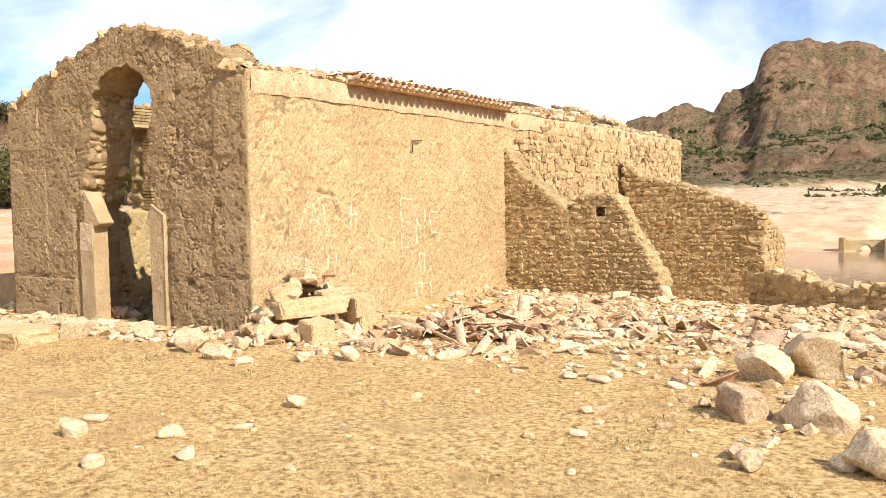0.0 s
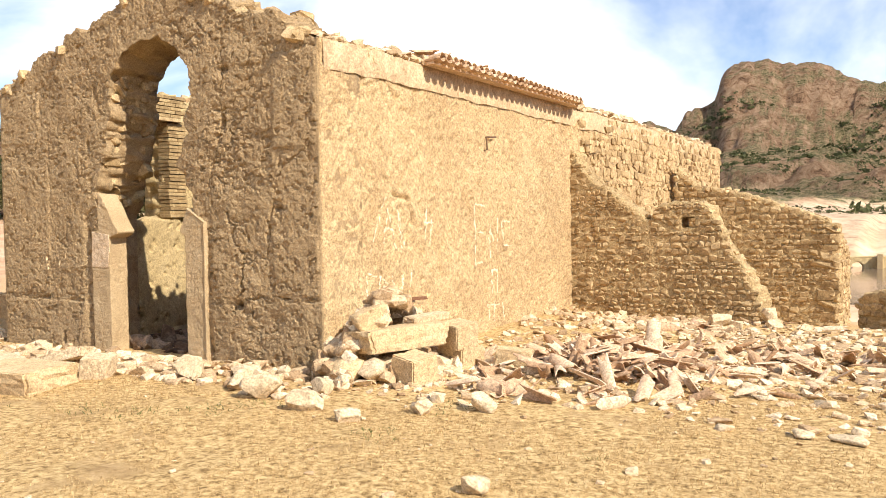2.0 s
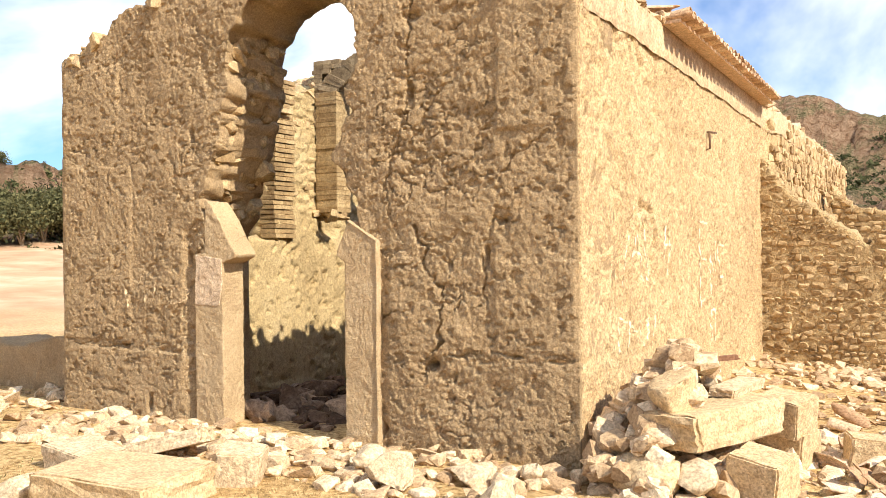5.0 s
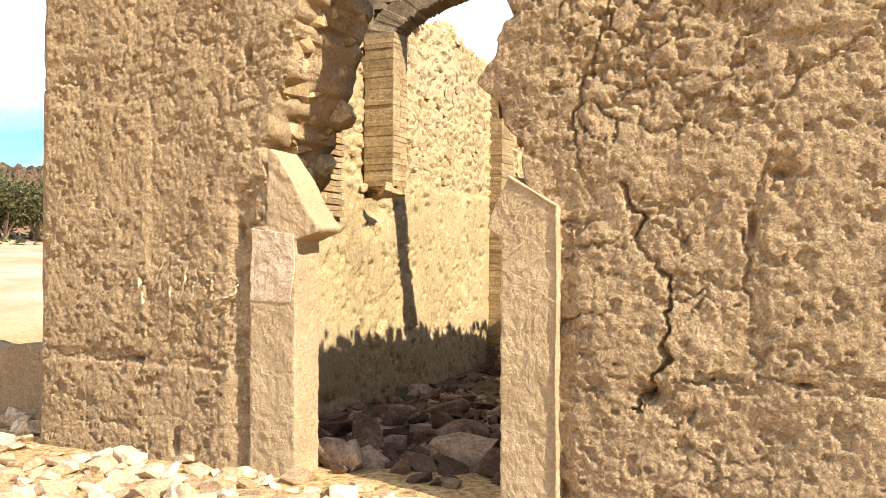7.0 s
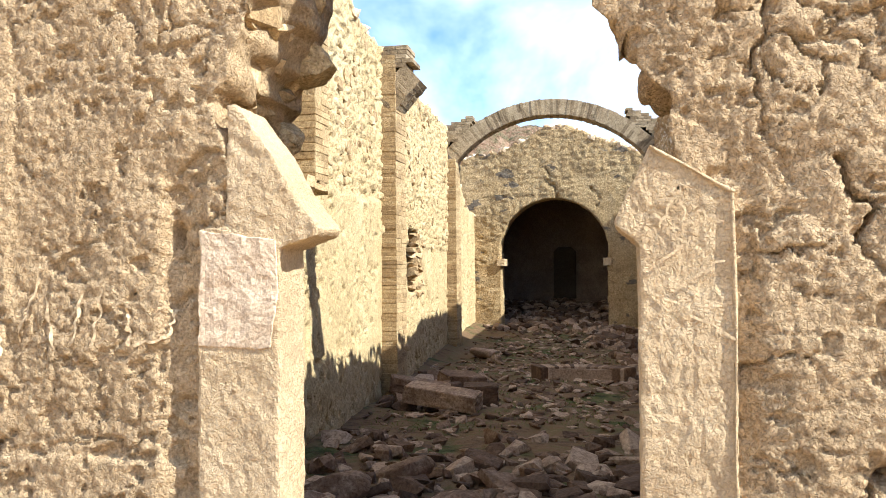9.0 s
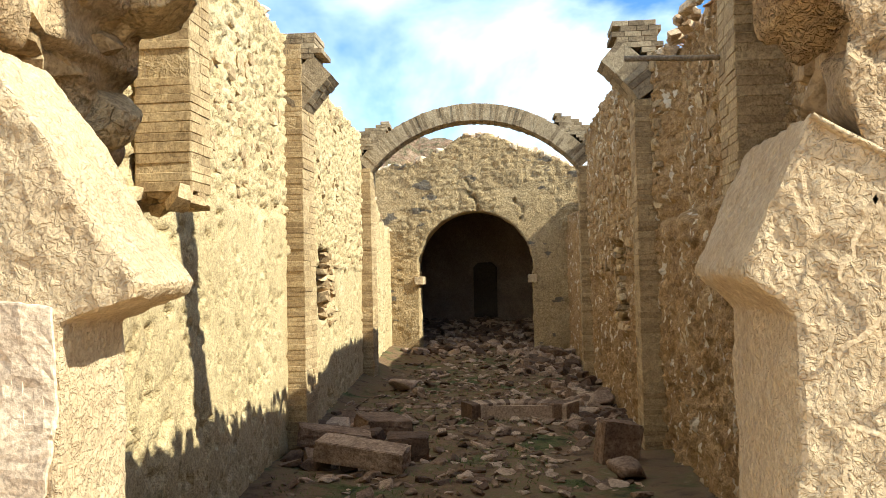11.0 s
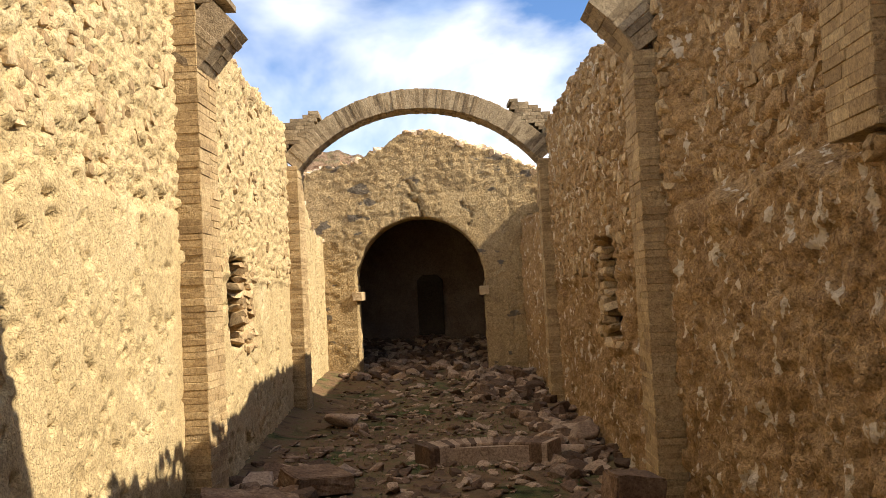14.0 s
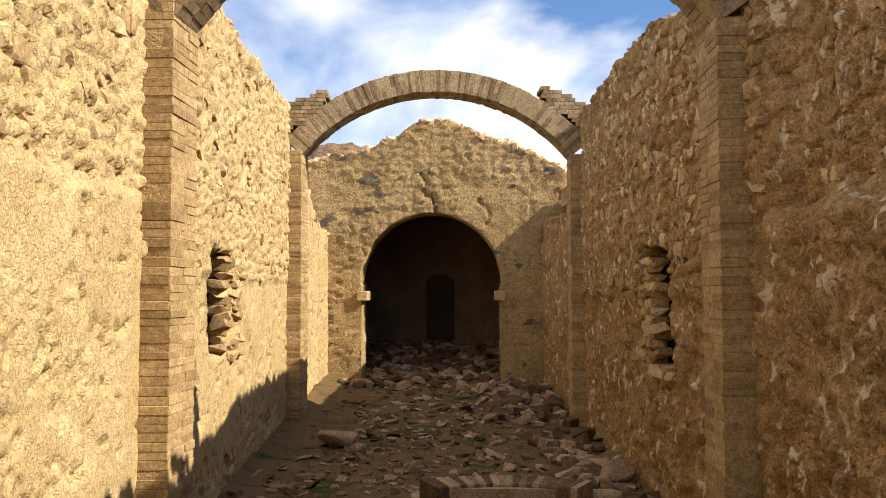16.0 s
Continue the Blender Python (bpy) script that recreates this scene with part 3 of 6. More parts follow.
def lay_stones(path, u0, u1, z0, z1, fits, high, seed, proud=0.02, depth=0.07, wide=(0.9, 2.3), fill=1.0, lift=None):
    """Irregular courses of stones on a wall's face: places, half sizes and turns."""
    rng = np.random.default_rng(seed)
    out, z = [], z0
    while z < z1:
        h = high * rng.uniform(0.55, 1.35)
        u = u0 + rng.uniform(-0.1, 0.1)
        while u < u1:
            w = h * rng.uniform(*wide)
            hh = h * rng.uniform(0.75, 1.12)
            cu, cz = u + w / 2, z + h / 2 + rng.normal() * 0.012
            u += w
            if rng.random() > fill or not fits(np.array([cu]), np.array([cz]))[0]:
                continue
            x, y, nx, ny, _ = (float(np.ravel(v)[0]) for v in along(path, np.array([cu])))
            p = proud * rng.uniform(-0.5, 1.3) - depth * 0.55 + (float(lift(np.array([cu]), np.array([cz]))[0]) if lift else 0)
            yaw = math.atan2(ny, nx) + math.pi / 2
            out.append(spot((x + nx * p, y + ny * p, cz), (w * 0.5 * 1.06, depth * rng.uniform(0.8, 1.2), hh * 0.5 * 1.04),
                            (rng.normal() * 0.06, rng.normal() * 0.06, yaw + rng.normal() * 0.06)))
        z += h
    return out


def emit(parent, name, places, meshes, material, near, label="", most=290, joint="stonework", seed=0):
    """The pieces within a stretch as parts of their own, the others joined."""
    rng = np.random.default_rng(seed)
    chosen = [m for m in places if near(m.translation)]
    if len(chosen) > most:
        keep = set(rng.choice(len(chosen), most, replace=False))
        chosen = [m for k, m in enumerate(chosen) if k in keep]
    ids = {id(m) for m in chosen}
    for m in chosen:
        part(name, meshes[int(rng.integers(len(meshes)))], parent, label, m)
    rest = [(meshes[int(rng.integers(len(meshes)))], m) for m in places if id(m) not in ids]
    if rest:
        part(joint, joined(joint, rest, material), parent, kind="stuff")


# ---- the church ----
CORNER = 3.154
FACADE_TOP = curve_of([(-3.1, 3.9), (-2.65, 3.92), (-2.3, 4.15), (-2.05, 4.25), (-1.6, 4.42), (-1.0, 4.58), (-0.6, 4.74), (-0.1, 4.92), (0.2, 5.0), (0.75, 4.85), (1.5, 4.67), (2.1, 4.5), (2.45, 4.43), (2.62, 4.3), (2.8, 4.12), (3.2, 4.03)])
DOOR_L = curve_of([(-1, -0.72), (1.9, -0.72), (2.15, -0.8), (2.3, -0.84), (2.7, -0.68), (2.95, -0.62), (3.3, -0.5), (3.7, -0.46), (3.95, -0.38), (4.12, -0.2), (4.26, 0.1), (4.34, 0.5), (6, 0.5)])
DOOR_R = curve_of([(-1, 1.12), (1.9, 1.12), (2.15, 1.06), (2.3, 1.05), (2.5, 1.0), (2.6, 0.86), (2.86, 0.86), (3.02, 1.02), (3.2, 0.97), (3.6, 1.08), (3.95, 1.06), (4.12, 0.95), (4.24, 0.8), (4.34, 0.5), (6, 0.5)])
XL = -2.95


def facade_solid(u, z):
    x = u + XL
    rag = step(1.95, 2.4, z)
    top = FACADE_TOP(x) + 0.16 * fbm(x * 4.5, x * 0, 3, 5) - z
    hole = np.maximum(DOOR_L(z) + rag * 0.13 * fbm(z * 5, z * 0, 3, 6) - x, x - DOOR_R(z) - rag * 0.12 * fbm(z * 5, z * 0 + 4, 3, 7))
    hole = np.where(z > 3.62, (np.hypot((x - 0.3) / 0.77, (z - 3.62) / 0.7) - 1) * 0.72 + 0.05 * fbm(x * 6, z * 6, 3, 6), hole)
    return np.minimum(np.minimum(top, np.minimum(x - XL + 0.04 * fbm(z * 4, z * 0, 3, 9), CORNER - x)), hole)


def crack_depth(x, z, points, wide):
    """1 on a broken line, falling to 0 at its width."""
    d = np.full(np.shape(x), 9.0)
    wx, wz = x + 0.09 * fbm(x * 9, z * 9, 3, 51, 0.6), z + 0.09 * fbm(x * 9 + 5, z * 9, 3, 52, 0.6)
    for (ax, az), (bx, bz) in zip(points[:-1], points[1:]):
        t = np.clip(((wx - ax) * (bx - ax) + (wz - az) * (bz - az)) / ((bx - ax) ** 2 + (bz - az) ** 2), 0, 1)
        d = np.minimum(d, np.hypot(wx - ax - t * (bx - ax), wz - az - t * (bz - az)))
    return (1 - step(0.2 * wide, wide, d)) * (0.35 + 0.65 * step(-0.2, 0.12, fbm(x * 4 + 3, z * 4, 2, 57)))


CRACK_1 = [(1.62, 4.3), (1.66, 3.8), (1.6, 3.2), (1.55, 2.75), (1.36, 2.3), (1.42, 2.03), (1.55, 1.9)]
CRACK_2 = [(1.68, 1.92), (1.75, 1.78), (1.76, 1.6), (1.91, 1.46), (1.94, 1.13), (1.84, 0.86), (1.74, 0.72)]
CRACK_3 = [(2.36, 1.74), (2.35, 1.4), (2.4, 0.97)]
CRACK_4 = [(2.0, 0.88), (2.4, 0.9), (3.15, 0.89)]
CRACK_5 = [(2.42, 1.9), (2.5, 2.35), (2.6, 2.5), (2.95, 2.68)]


ASHLARS = [(-3.1, -2.02, 3.05, 3.8), (-3.1, -1.83, 0.82, 2.72), (-3.1, -0.95, -0.3, 0.76), (2.42, 3.3, 0.93, 1.7), (2.45, 3.3, 2.72, 3.9)]


SHADE_L, SHADE_R = 0.035, 0.02


def facade_front(u, z):
    x = u + XL
    worn = step(-1.9, -1.2, x + 0.7 * fbm(x * 1.5, z * 1.5, 3, 18)) * (1 - step(2.25, 2.65, x + 0.5 * fbm(x * 1.4, z * 1.4, 3, 19)))
    worn = np.maximum(worn * (1 - 0.55 * step(1.0, 0.5, x)), 0.7 * step(2.2, 2.8, z) * step(-2.3, -1.9, x))
    flat = sum(step(0, 0.03, box_sdf(x + 0.03 * fbm(x * 5, z * 5, 2, 55), z + 0.03 * fbm(x * 5, z * 5, 2, 56), *b)) for b in ASHLARS)
    worn = worn * (1 - np.clip(flat, 0, 1))
    # embedded stones with crumbled joints
    wx, wz = x + 0.16 * fbm(x * 4, z * 4, 4, 13, 0.6), z + 0.13 * fbm(x * 4 + 7, z * 4, 4, 13, 0.6)
    f1, f2, who = cells(wx / 0.2, wz / 0.12, 12)
    stones = step(0.0, 0.13, f2 - f1) * (0.5 + 0.5 * who) - 0.25 * f1
    g1, g2, whog = cells(wx / 0.085, wz / 0.06, 41)
    chips = step(0.0, 0.35, g2 - g1) * (0.3 + 0.7 * whog)
    ridge = 0.5 - np.abs(fbm(wx * 6.5, wz * 8, 4, 22, 0.62))
    whole = step(-0.09, -0.05, fbm(wx * 2.3, wz * 2.9, 4, 17, 0.6))
    lift = worn * (0.05 * fbm(x * 1.7, z * 1.9, 3, 11) + whole * (0.026 + 0.007 * stones) + (1 - whole) * (0.038 * stones + 0.008 * chips) + 0.008 * ridge - 0.036)
    # pebbly grain that runs a little downwards, and small pits
    p1, _, pick = cells(x * 31 + 0.5 * fbm(x * 9, z * 9, 2, 23), z * 25, 43)
    grain = 0.009 * np.sqrt(np.clip(1 - (p1 / 0.75) ** 2, 0, 1)) * (0.4 + 0.6 * pick) + 0.008 * fbm(x * 34, z * 28, 2, 24, 0.75) + 0.014 * fbm(x * 4.5, z * 4, 4, 14, 0.6)
    pock = 0.022 * step(0.29, 0.35, fbm(x * 11, z * 13, 3, 16, 0.6))
    lift = lift + grain - pock + 0.012 * flat
    hold = step(0.0, 0.05, CORNER - x) * step(0.0, 0.06, u)
    cut = sum(k * crack_depth(x, z, c, w) for c, w, k in ((CRACK_1, 0.013, 0.06), (CRACK_2, 0.019, 0.08), (CRACK_3, 0.016, 0.035), (CRACK_4, 0.013, 0.035), (CRACK_5, 0.024, 0.035)))
    joints = sum(0.022 * crack_depth(x, z, c, 0.014) for c in ([(-2.95, 2.86), (-2.1, 2.93), (-2.06, 3.29)], [(-1.84, 2.72), (-1.82, 2.3), (-1.78, 2.0)], [(-2.95, 0.8), (-2.0, 0.78), (-0.95, 0.82)], [(-2.06, 3.29), (-2.0, 3.75)]))
    pits = 0.1 * sum(np.exp(-(((x - px) / wp) ** 2 + ((z - pz) / hp) ** 2)) for px, pz, wp, hp in ((1.68, 3.78, 0.06, 0.05), (-1.96, 0.79, 0.06, 0.02), (-1.02, 1.72, 0.025, 0.06), (-1.56, 0.2, 0.03, 0.07), (1.84, 0.8, 0.06, 0.05), (2.62, 0.9, 0.05, 0.012), (2.98, 0.88, 0.06, 0.012), (1.3, 0.2, 0.05, 0.05), (2.36, 1.72, 0.02, 0.07), (2.5, 2.0, 0.06, 0.03), (1.62, 3.1, 0.03, 0.08), (-0.95, 2.95, 0.03, 0.06)))
    # the render falls back beside the jambs
    back = SHADE_L * step(-1.12, -1.0, x) * (1 - step(-0.9, -0.86, x)) * (1 - step(1.9, 2.1, z)) + SHADE_R * step(1.26, 1.29, x) * (1 - step(1.34, 1.42, x)) * (1 - step(1.9, 2.0, z))
    return lift * hold - cut - joints - pits - back


def facade_splay(u, z):
    d = np.clip(facade_solid(u, z), 0, 9)
    return 0.26 * np.exp(-d / 0.4) * np.where(u + XL < 0.3, -1 + step(1.9, 2.2, z), 1) * (1 - step(3.9, 4.4, z)) * (np.abs(u + XL - 0.2) < 1.9)


church = thing("church", "roofless ruined stone church with tan earth render", "church")
part("facade", wall_mesh("facade", [(XL, 0), (CORNER, 0)], -0.1, 5.2, facade_solid, 0.85, 0.0105, facade_front, RENDER_F, rim=0.12, layers=8, seed=3, splay=facade_splay), church, "eroded tan gable front with an arched doorway")

# door jambs: dressed springers with a cut slope above a projecting tip
def prism(name, outline, y0, y1, material, bevel=0.012):
    bm = bmesh.new()
    loop = [bm.verts.new((x, y0, z)) for x, z in outline]
    face = bm.faces.new(loop)
    made = bmesh.ops.extrude_face_region(bm, geom=[face])
    bmesh.ops.translate(bm, vec=(0, y1 - y0, 0), verts=[v for v in made["geom"] if isinstance(v, bmesh.types.BMVert)])
    bmesh.ops.recalc_face_normals(bm, faces=bm.faces[:])
    bmesh.ops.bevel(bm, geom=bm.edges[:], offset=bevel, segments=2, affect="EDGES", profile=0.6)
    bmesh.ops.triangulate(bm, faces=[f for f in bm.faces if len(f.verts) > 4])
    for _ in range(6):
        long = [e for e in bm.edges if e.calc_length() > 0.03]
        bmesh.ops.subdivide_edges(bm, edges=long, cuts=1, use_grid_fill=True)
        bmesh.ops.triangulate(bm, faces=[f for f in bm.faces if len(f.verts) > 4])
    for v in bm.verts:
        v.co += Vector(noise.noise_vector(v.co * 6)) * 0.008 + Vector(noise.noise_vector(v.co * 19)) * 0.006 + Vector(noise.noise_vector(v.co * 45)) * 0.004
    me = bpy.data.meshes.new(name)
    bm.to_mesh(me)
    bm.free()
    me.materials.append(material)
    return me


def jamb(name, outline, y0, y1, label, lines=()):
    """A dressed block with a coarse pebbly face, its edges worn; lines are pale fillets proud of the face."""
    ob = part(name, prism(name, outline, y0, y1, DRESSED, 0.014), church, label)
    for k, ((ax, az), (bx, bz)) in enumerate(lines):
        way = Vector((bx - ax, 0, bz - az))
        verts, faces, n = [], [], 12
        for i in range(n + 1):
            t = i / n
            c = Vector((ax, y0, az)) + way * t
            side = Vector((-way.z, 0, way.x)).normalized() * (0.008 + 0.003 * math.sin(9 * t + k))
            j = 0.004 * math.sin(11 * t + 2 * k)
            verts += [tuple(c - side + Vector((j, 0.01, 0))), tuple(c - side * 0.5 + Vector((j, -0.012, 0))), tuple(c + side * 0.5 + Vector((j, -0.012, 0))), tuple(c + side + Vector((j, 0.01, 0)))]
            if i:
                q = 4 * (i - 1)
                faces += [(q + m, q + m + 1, q + m + 5, q + m + 4) for m in range(3)]
        part("fillet", mesh_of("fillet", verts, faces, DRESSED), ob, "pale raised edge line")
    return ob


PATCH = stone_like("pale smooth mortar", (0.5, 0.365, 0.24), (0.6, 0.455, 0.31), (0.68, 0.54, 0.385), 80, 5.0, 0.8, relief=0.003, mottle=0.35, clot=50)
jamb("door_jamb", [(0.952, -0.1), (1.305, -0.1), (1.305, 1.85), (1.0, 2.045), (0.862, 1.75), (0.862, 1.73), (0.952, 1.655)], -0.03, 0.5, "dressed stone jamb with carved graffiti", [((1.298, 0.1), (1.298, 1.85)), ((1.298, 1.85), (0.995, 2.035))])
left_jamb = jamb("door_jamb", [(-0.528, -0.1), (-0.528, 1.66), (-0.362, 1.715), (-0.345, 1.745), (-0.47, 1.9), (-0.56, 2.06), (-0.72, 2.28), (-0.76, 2.28), (-0.77, 1.77), (-0.9, 1.75), (-0.9, -0.1)], -0.018, 0.28, "dressed stone jamb with a pale mortar patch")
part("repair_patch", prism("repair_patch", [(-0.893, 1.25), (-0.56, 1.24), (-0.535, 1.5), (-0.54, 1.7), (-0.888, 1.745)], -0.026, 0.0, PATCH, 0.006), left_jamb, "pale smooth mortar patch")

SIDE = [(CORNER + 0.006, 0.03), (3.15, 8.0), (3.31, 8.6), (3.33, 20.5)]
SIDE_TOP = curve_of([(0, 4.0), (0.6, 4.03), (2.3, 4.02), (2.4, 4.0), (8.0, 4.0), (8.3, 3.9), (9, 3.95), (14, 4.02), (20.5, 3.98)])


def side_solid(u, z):
    slit = np.maximum(np.abs(u - 13.0) - 0.11, np.abs(z - 2.42) - 0.2)
    holes = np.minimum.reduce([np.hypot(u - a, (z - b) * 0.8) - 0.09 for a, b in ((10.2, 2.45), (15.6, 3.2), (16.6, 3.15), (17.6, 3.1), (18.5, 3.1))])
    return np.minimum(np.minimum(SIDE_TOP(u) + 0.07 * fbm(u * 4, u * 0, 3, 15) - z, slit), holes)


SIDE_RUB = rubble_relief(63, 0.15, 0.03)
S_CRACK = [(1.5, 2.22), (1.9, 2.16), (1.96, 2.0), (2.02, 1.86), (1.93, 1.75), (1.88, 1.5)]


def side_front(u, z):
    rough = step(7.9, 8.3, u)
    f1, f2, who = cells(u / 0.055, z / 0.06, 23)
    fine = 0.018 * fbm(u * 1.6, z * 1.6, 3, 21) + 0.014 * step(0, 0.4, f2 - f1) * who + 0.022 * fbm(u * 9, z * 8, 3, 24, 0.75) - 0.02 * step(0.2, 0.3, fbm(u * 12, z * 11, 3, 27, 0.6))
    bare = step(3.3, 3.45, z + 0.25 * fbm(u * 2, z * 2, 3, 28)) * (1 - step(2.1, 2.5, u)) * step(0.5, 0.7, u)
    b1, b2, bw = cells(u / 0.42, z / 0.3, 61)
    blocks = bare * (0.045 * step(0.0, 0.12, b2 - b1) * (0.4 + 0.6 * bw) - 0.035)
    cut = 0.09 * crack_depth(u, z, S_CRACK, 0.05) + 0.03 * crack_depth(u, z, [(0, 0.885), (0.5, 0.9)], 0.012) + 0.03 * crack_depth(u, z, [(0.0, 3.2), (0.5, 3.22), (0.62, 3.6), (0.6, 4.0)], 0.014)
    pits = 0.05 * np.exp(-(((u - 3.6) / 0.03) ** 2 + ((z - 0.72) / 0.03) ** 2))
    return (1 - rough) * (fine * step(0, 0.06, u) + blocks - cut - pits) + rough * SIDE_RUB(u, z)


part("side_wall", wall_mesh("side_wall", SIDE, -1.4, 4.3, side_solid, 0.5, 0.027, side_front, RENDER_S, rim=0.05), church, "sunlit rendered long wall with scratched letters")

LEFT = [(-1.75, 0.86), (-1.98, 3.4), (-2.44, 8.04), (-2.65, 10.7), (-3.0, 15.05), (-3.35, 20.6)]
RIGHT = [(1.2, 20.6), (1.5, 15.3), (1.62, 10.1), (1.82, 8.17), (1.92, 4.9), (2.05, 0.86)]
LEFT_TOP = curve_of([(0, 4.0), (1.75, 4.0), (2.0, 3.95), (3.0, 4.3), (5.5, 4.75), (7.3, 4.62), (11, 4.6), (14.2, 4.62), (14.6, 3.95), (15.6, 3.9), (16.8, 3.4), (18, 3.1), (19.8, 3.0)])
RIGHT_TOP = curve_of([(0, 3.25), (3.5, 3.15), (5.0, 3.3), (5.35, 4.5), (8, 4.5), (10.5, 4.35), (11.2, 4.2), (12.5, 4.2), (16, 4.25), (20, 4.2)])


def left_solid(u, z):
    y = u + 0.8
    door = np.maximum(np.abs(y - 1.72) - 0.62 - 0.05 * fbm(z * 5, z * 0, 2, 71), np.maximum(1.92 - z, z - 3.62))
    slit = np.hypot(np.maximum(np.abs(y - 10.46) - 0.3, 0), np.maximum(np.abs(z - 1.68) - 0.44, 0)) - 0.1 - 0.06 * fbm(y * 6, z * 6, 2, 72)
    return np.minimum(np.minimum(LEFT_TOP(u) + 0.14 * fbm(u * 3.5, u * 0, 3, 25) - z, door), slit)


def right_solid(u, z):
    y = 20.6 - u * 0.999
    slit = np.maximum(np.abs(y - 10.5) - 0.6 - 0.05 * fbm(z * 6, z * 0, 2, 73), np.abs(z - 1.66) - 0.58 - 0.05 * fbm(y * 6, y * 0, 2, 74))
    return np.minimum(RIGHT_TOP(u) + 0.1 * fbm(u * 3, u * 0, 3, 26) - z, slit)


L_RUB, L_FINE = rubble_relief(31, 0.12, 0.045, 1.5), render_relief(34, 0.01)
R_RUB, R_FINE = rubble_relief(32, 0.13, 0.06, 1.5), render_relief(35, 0.025)


def left_front(u, z):
    y = u + 0.8
    edge = np.where(y < 8, 2.42, np.where(y < 15, 1.95, 9.0)) + 0.14 * fbm(u * 2, z * 0, 3, 36)
    up = step(-0.03, 0.06, z - edge)
    pocks = 0.03 * step(0.36, 0.42, fbm(u * 3.2, z * 3.2, 4, 37, 0.6)) + 0.045 * step(0.33, 0.39, fbm(u * 9, z * 9, 3, 38, 0.6)) - 0.007 * fbm(u * 13, z * 12, 3, 53, 0.75) + 0.02 * step(0.3, 0.0, z) * step(0.0, 0.1, fbm(u * 6, z * 8, 3, 54, 0.6))
    flakes = 0.008 * step(0.05, 0.12, fbm(u * 1.2, z * 1.2, 4, 39))
    cut = 0.03 * crack_depth(y, z, [(4.1, 2.2), (4.3, 1.9), (4.9, 1.75), (5.3, 1.3)], 0.02) + 0.05 * crack_depth(y, z, [(7.0, 1.85), (7.15, 1.6), (7.45, 1.45), (7.6, 1.42)], 0.02) + 0.03 * crack_depth(y, z, [(5.4, 2.3), (5.7, 2.0), (6.0, 1.9), (6.4, 1.5)], 0.016)
    corbel = 0.3 * np.exp(-(((y - 3.62) / 0.2) ** 4 + ((z - 2.17) / 0.17) ** 4))
    shelf = 0.018 * step(-0.05, 0.09, fbm(u * 8 + fbm(u * 4, z * 4, 2, 97), z * 12, 3, 98, 0.6))
    return up * (L_RUB(u, z) + shelf - 0.05 * (y < 8)) + (1 - up) * (L_FINE(u, z) - pocks - flakes) - cut - corbel


def right_front(u, z):
    y = 20.6 - u * 0.999
    edge = np.where(y < 8.1, 2.3, np.where(y < 15.3, 1.75, 9.0)) + 0.16 * fbm(u * 2, z * 0, 3, 46)
    up = step(-0.04, 0.08, z - edge)
    back = 0.26 * up * (1 - step(7.6, 8.1, y))
    flakes = 0.035 * step(-0.04, 0.04, fbm(u * 4.0, z * 2.4, 4, 49, 0.62)) + 0.025 * step(0.02, 0.1, fbm(u * 10, z * 7, 3, 48, 0.6))
    shelf = 0.022 * step(-0.05, 0.09, fbm(u * 9 + fbm(u * 4, z * 4, 2, 95), z * 13, 3, 96, 0.6))
    return up * R_RUB(u, z) + (1 - up) * (R_FINE(u, z) - flakes) - back + shelf


part("left_wall", wall_mesh("left_wall", LEFT, -0.6, 5.2, left_solid, 0.62, 0.027, left_front, PLASTER, rim=0.16, layers=6), church, "sunlit inner wall, plaster below and bare rubble above")
part("right_wall", wall_mesh("right_wall", RIGHT, -0.6, 5.2, right_solid, 0.7, 0.028, right_front, FLAKED, rim=0.16, layers=6), church, "shaded inner wall with flaking plaster")

APSE_TOP = curve_of([(-4.2, 4.5), (-3.6, 4.66), (-2.75, 4.77), (-2.14, 4.98), (-1.29, 5.44), (-0.69, 5.42), (-0.08, 5.14), (0.88, 4.82), (1.6, 4.4), (2, 4.3)])


def apse_solid(u, z):
    x = u - 4.2
    hole = np.where(z > 1.96, np.hypot(x + 1.15, z - 1.96) - 1.5, np.abs(x + 1.15) - 1.47)
    return np.minimum(APSE_TOP(x) + 0.12 * fbm(x * 5, x * 0, 3, 27) - z, hole)


A_RUB = rubble_relief(33, 0.16, 0.03)


def apse_front(u, z):
    x = u - 4.2
    bare = step(0.02, 0.1, fbm(x * 1.1, z * 1.1, 3, 29)) + step(3.9, 4.4, z + 0.3 * fbm(x * 2, z * 2, 3, 31)) + step(0.35, 0.7, x) * step(2.6, 2.0, z)
    cut = 0.12 * crack_depth(x, z, [(-1.35, 4.3), (-1.2, 4.0), (-1.3, 3.9), (-1.1, 3.75), (-1.05, 3.45)], 0.05)
    return 0.02 * fbm(x * 2, z * 2, 3, 30) + np.clip(bare, 0, 1) * A_RUB(u, z) - cut + 0.009 * step(-0.05, 0.1, fbm(x * 9, z * 10, 3, 47, 0.6)) - 0.1 * crack_depth(x, z, [(-0.1, 3.75), (0.05, 3.55), (0.1, 3.35), (0.0, 3.2)], 0.04)


part("apse_wall", wall_mesh("apse_wall", [(-4.2, 20.4), (2.0, 20.4)], -0.6, 5.9, apse_solid, 0.7, 0.04, apse_front, LICHEN, rim=0.06), church, "gable wall with a wide round arch")
for x0 in (-2.72, 0.2):
    part("impost", prism("impost", [(x0, 1.6), (x0 + 0.22, 1.6), (x0 + 0.22, 1.8), (x0, 1.8)], 20.33, 21.0, DRESSED), church)


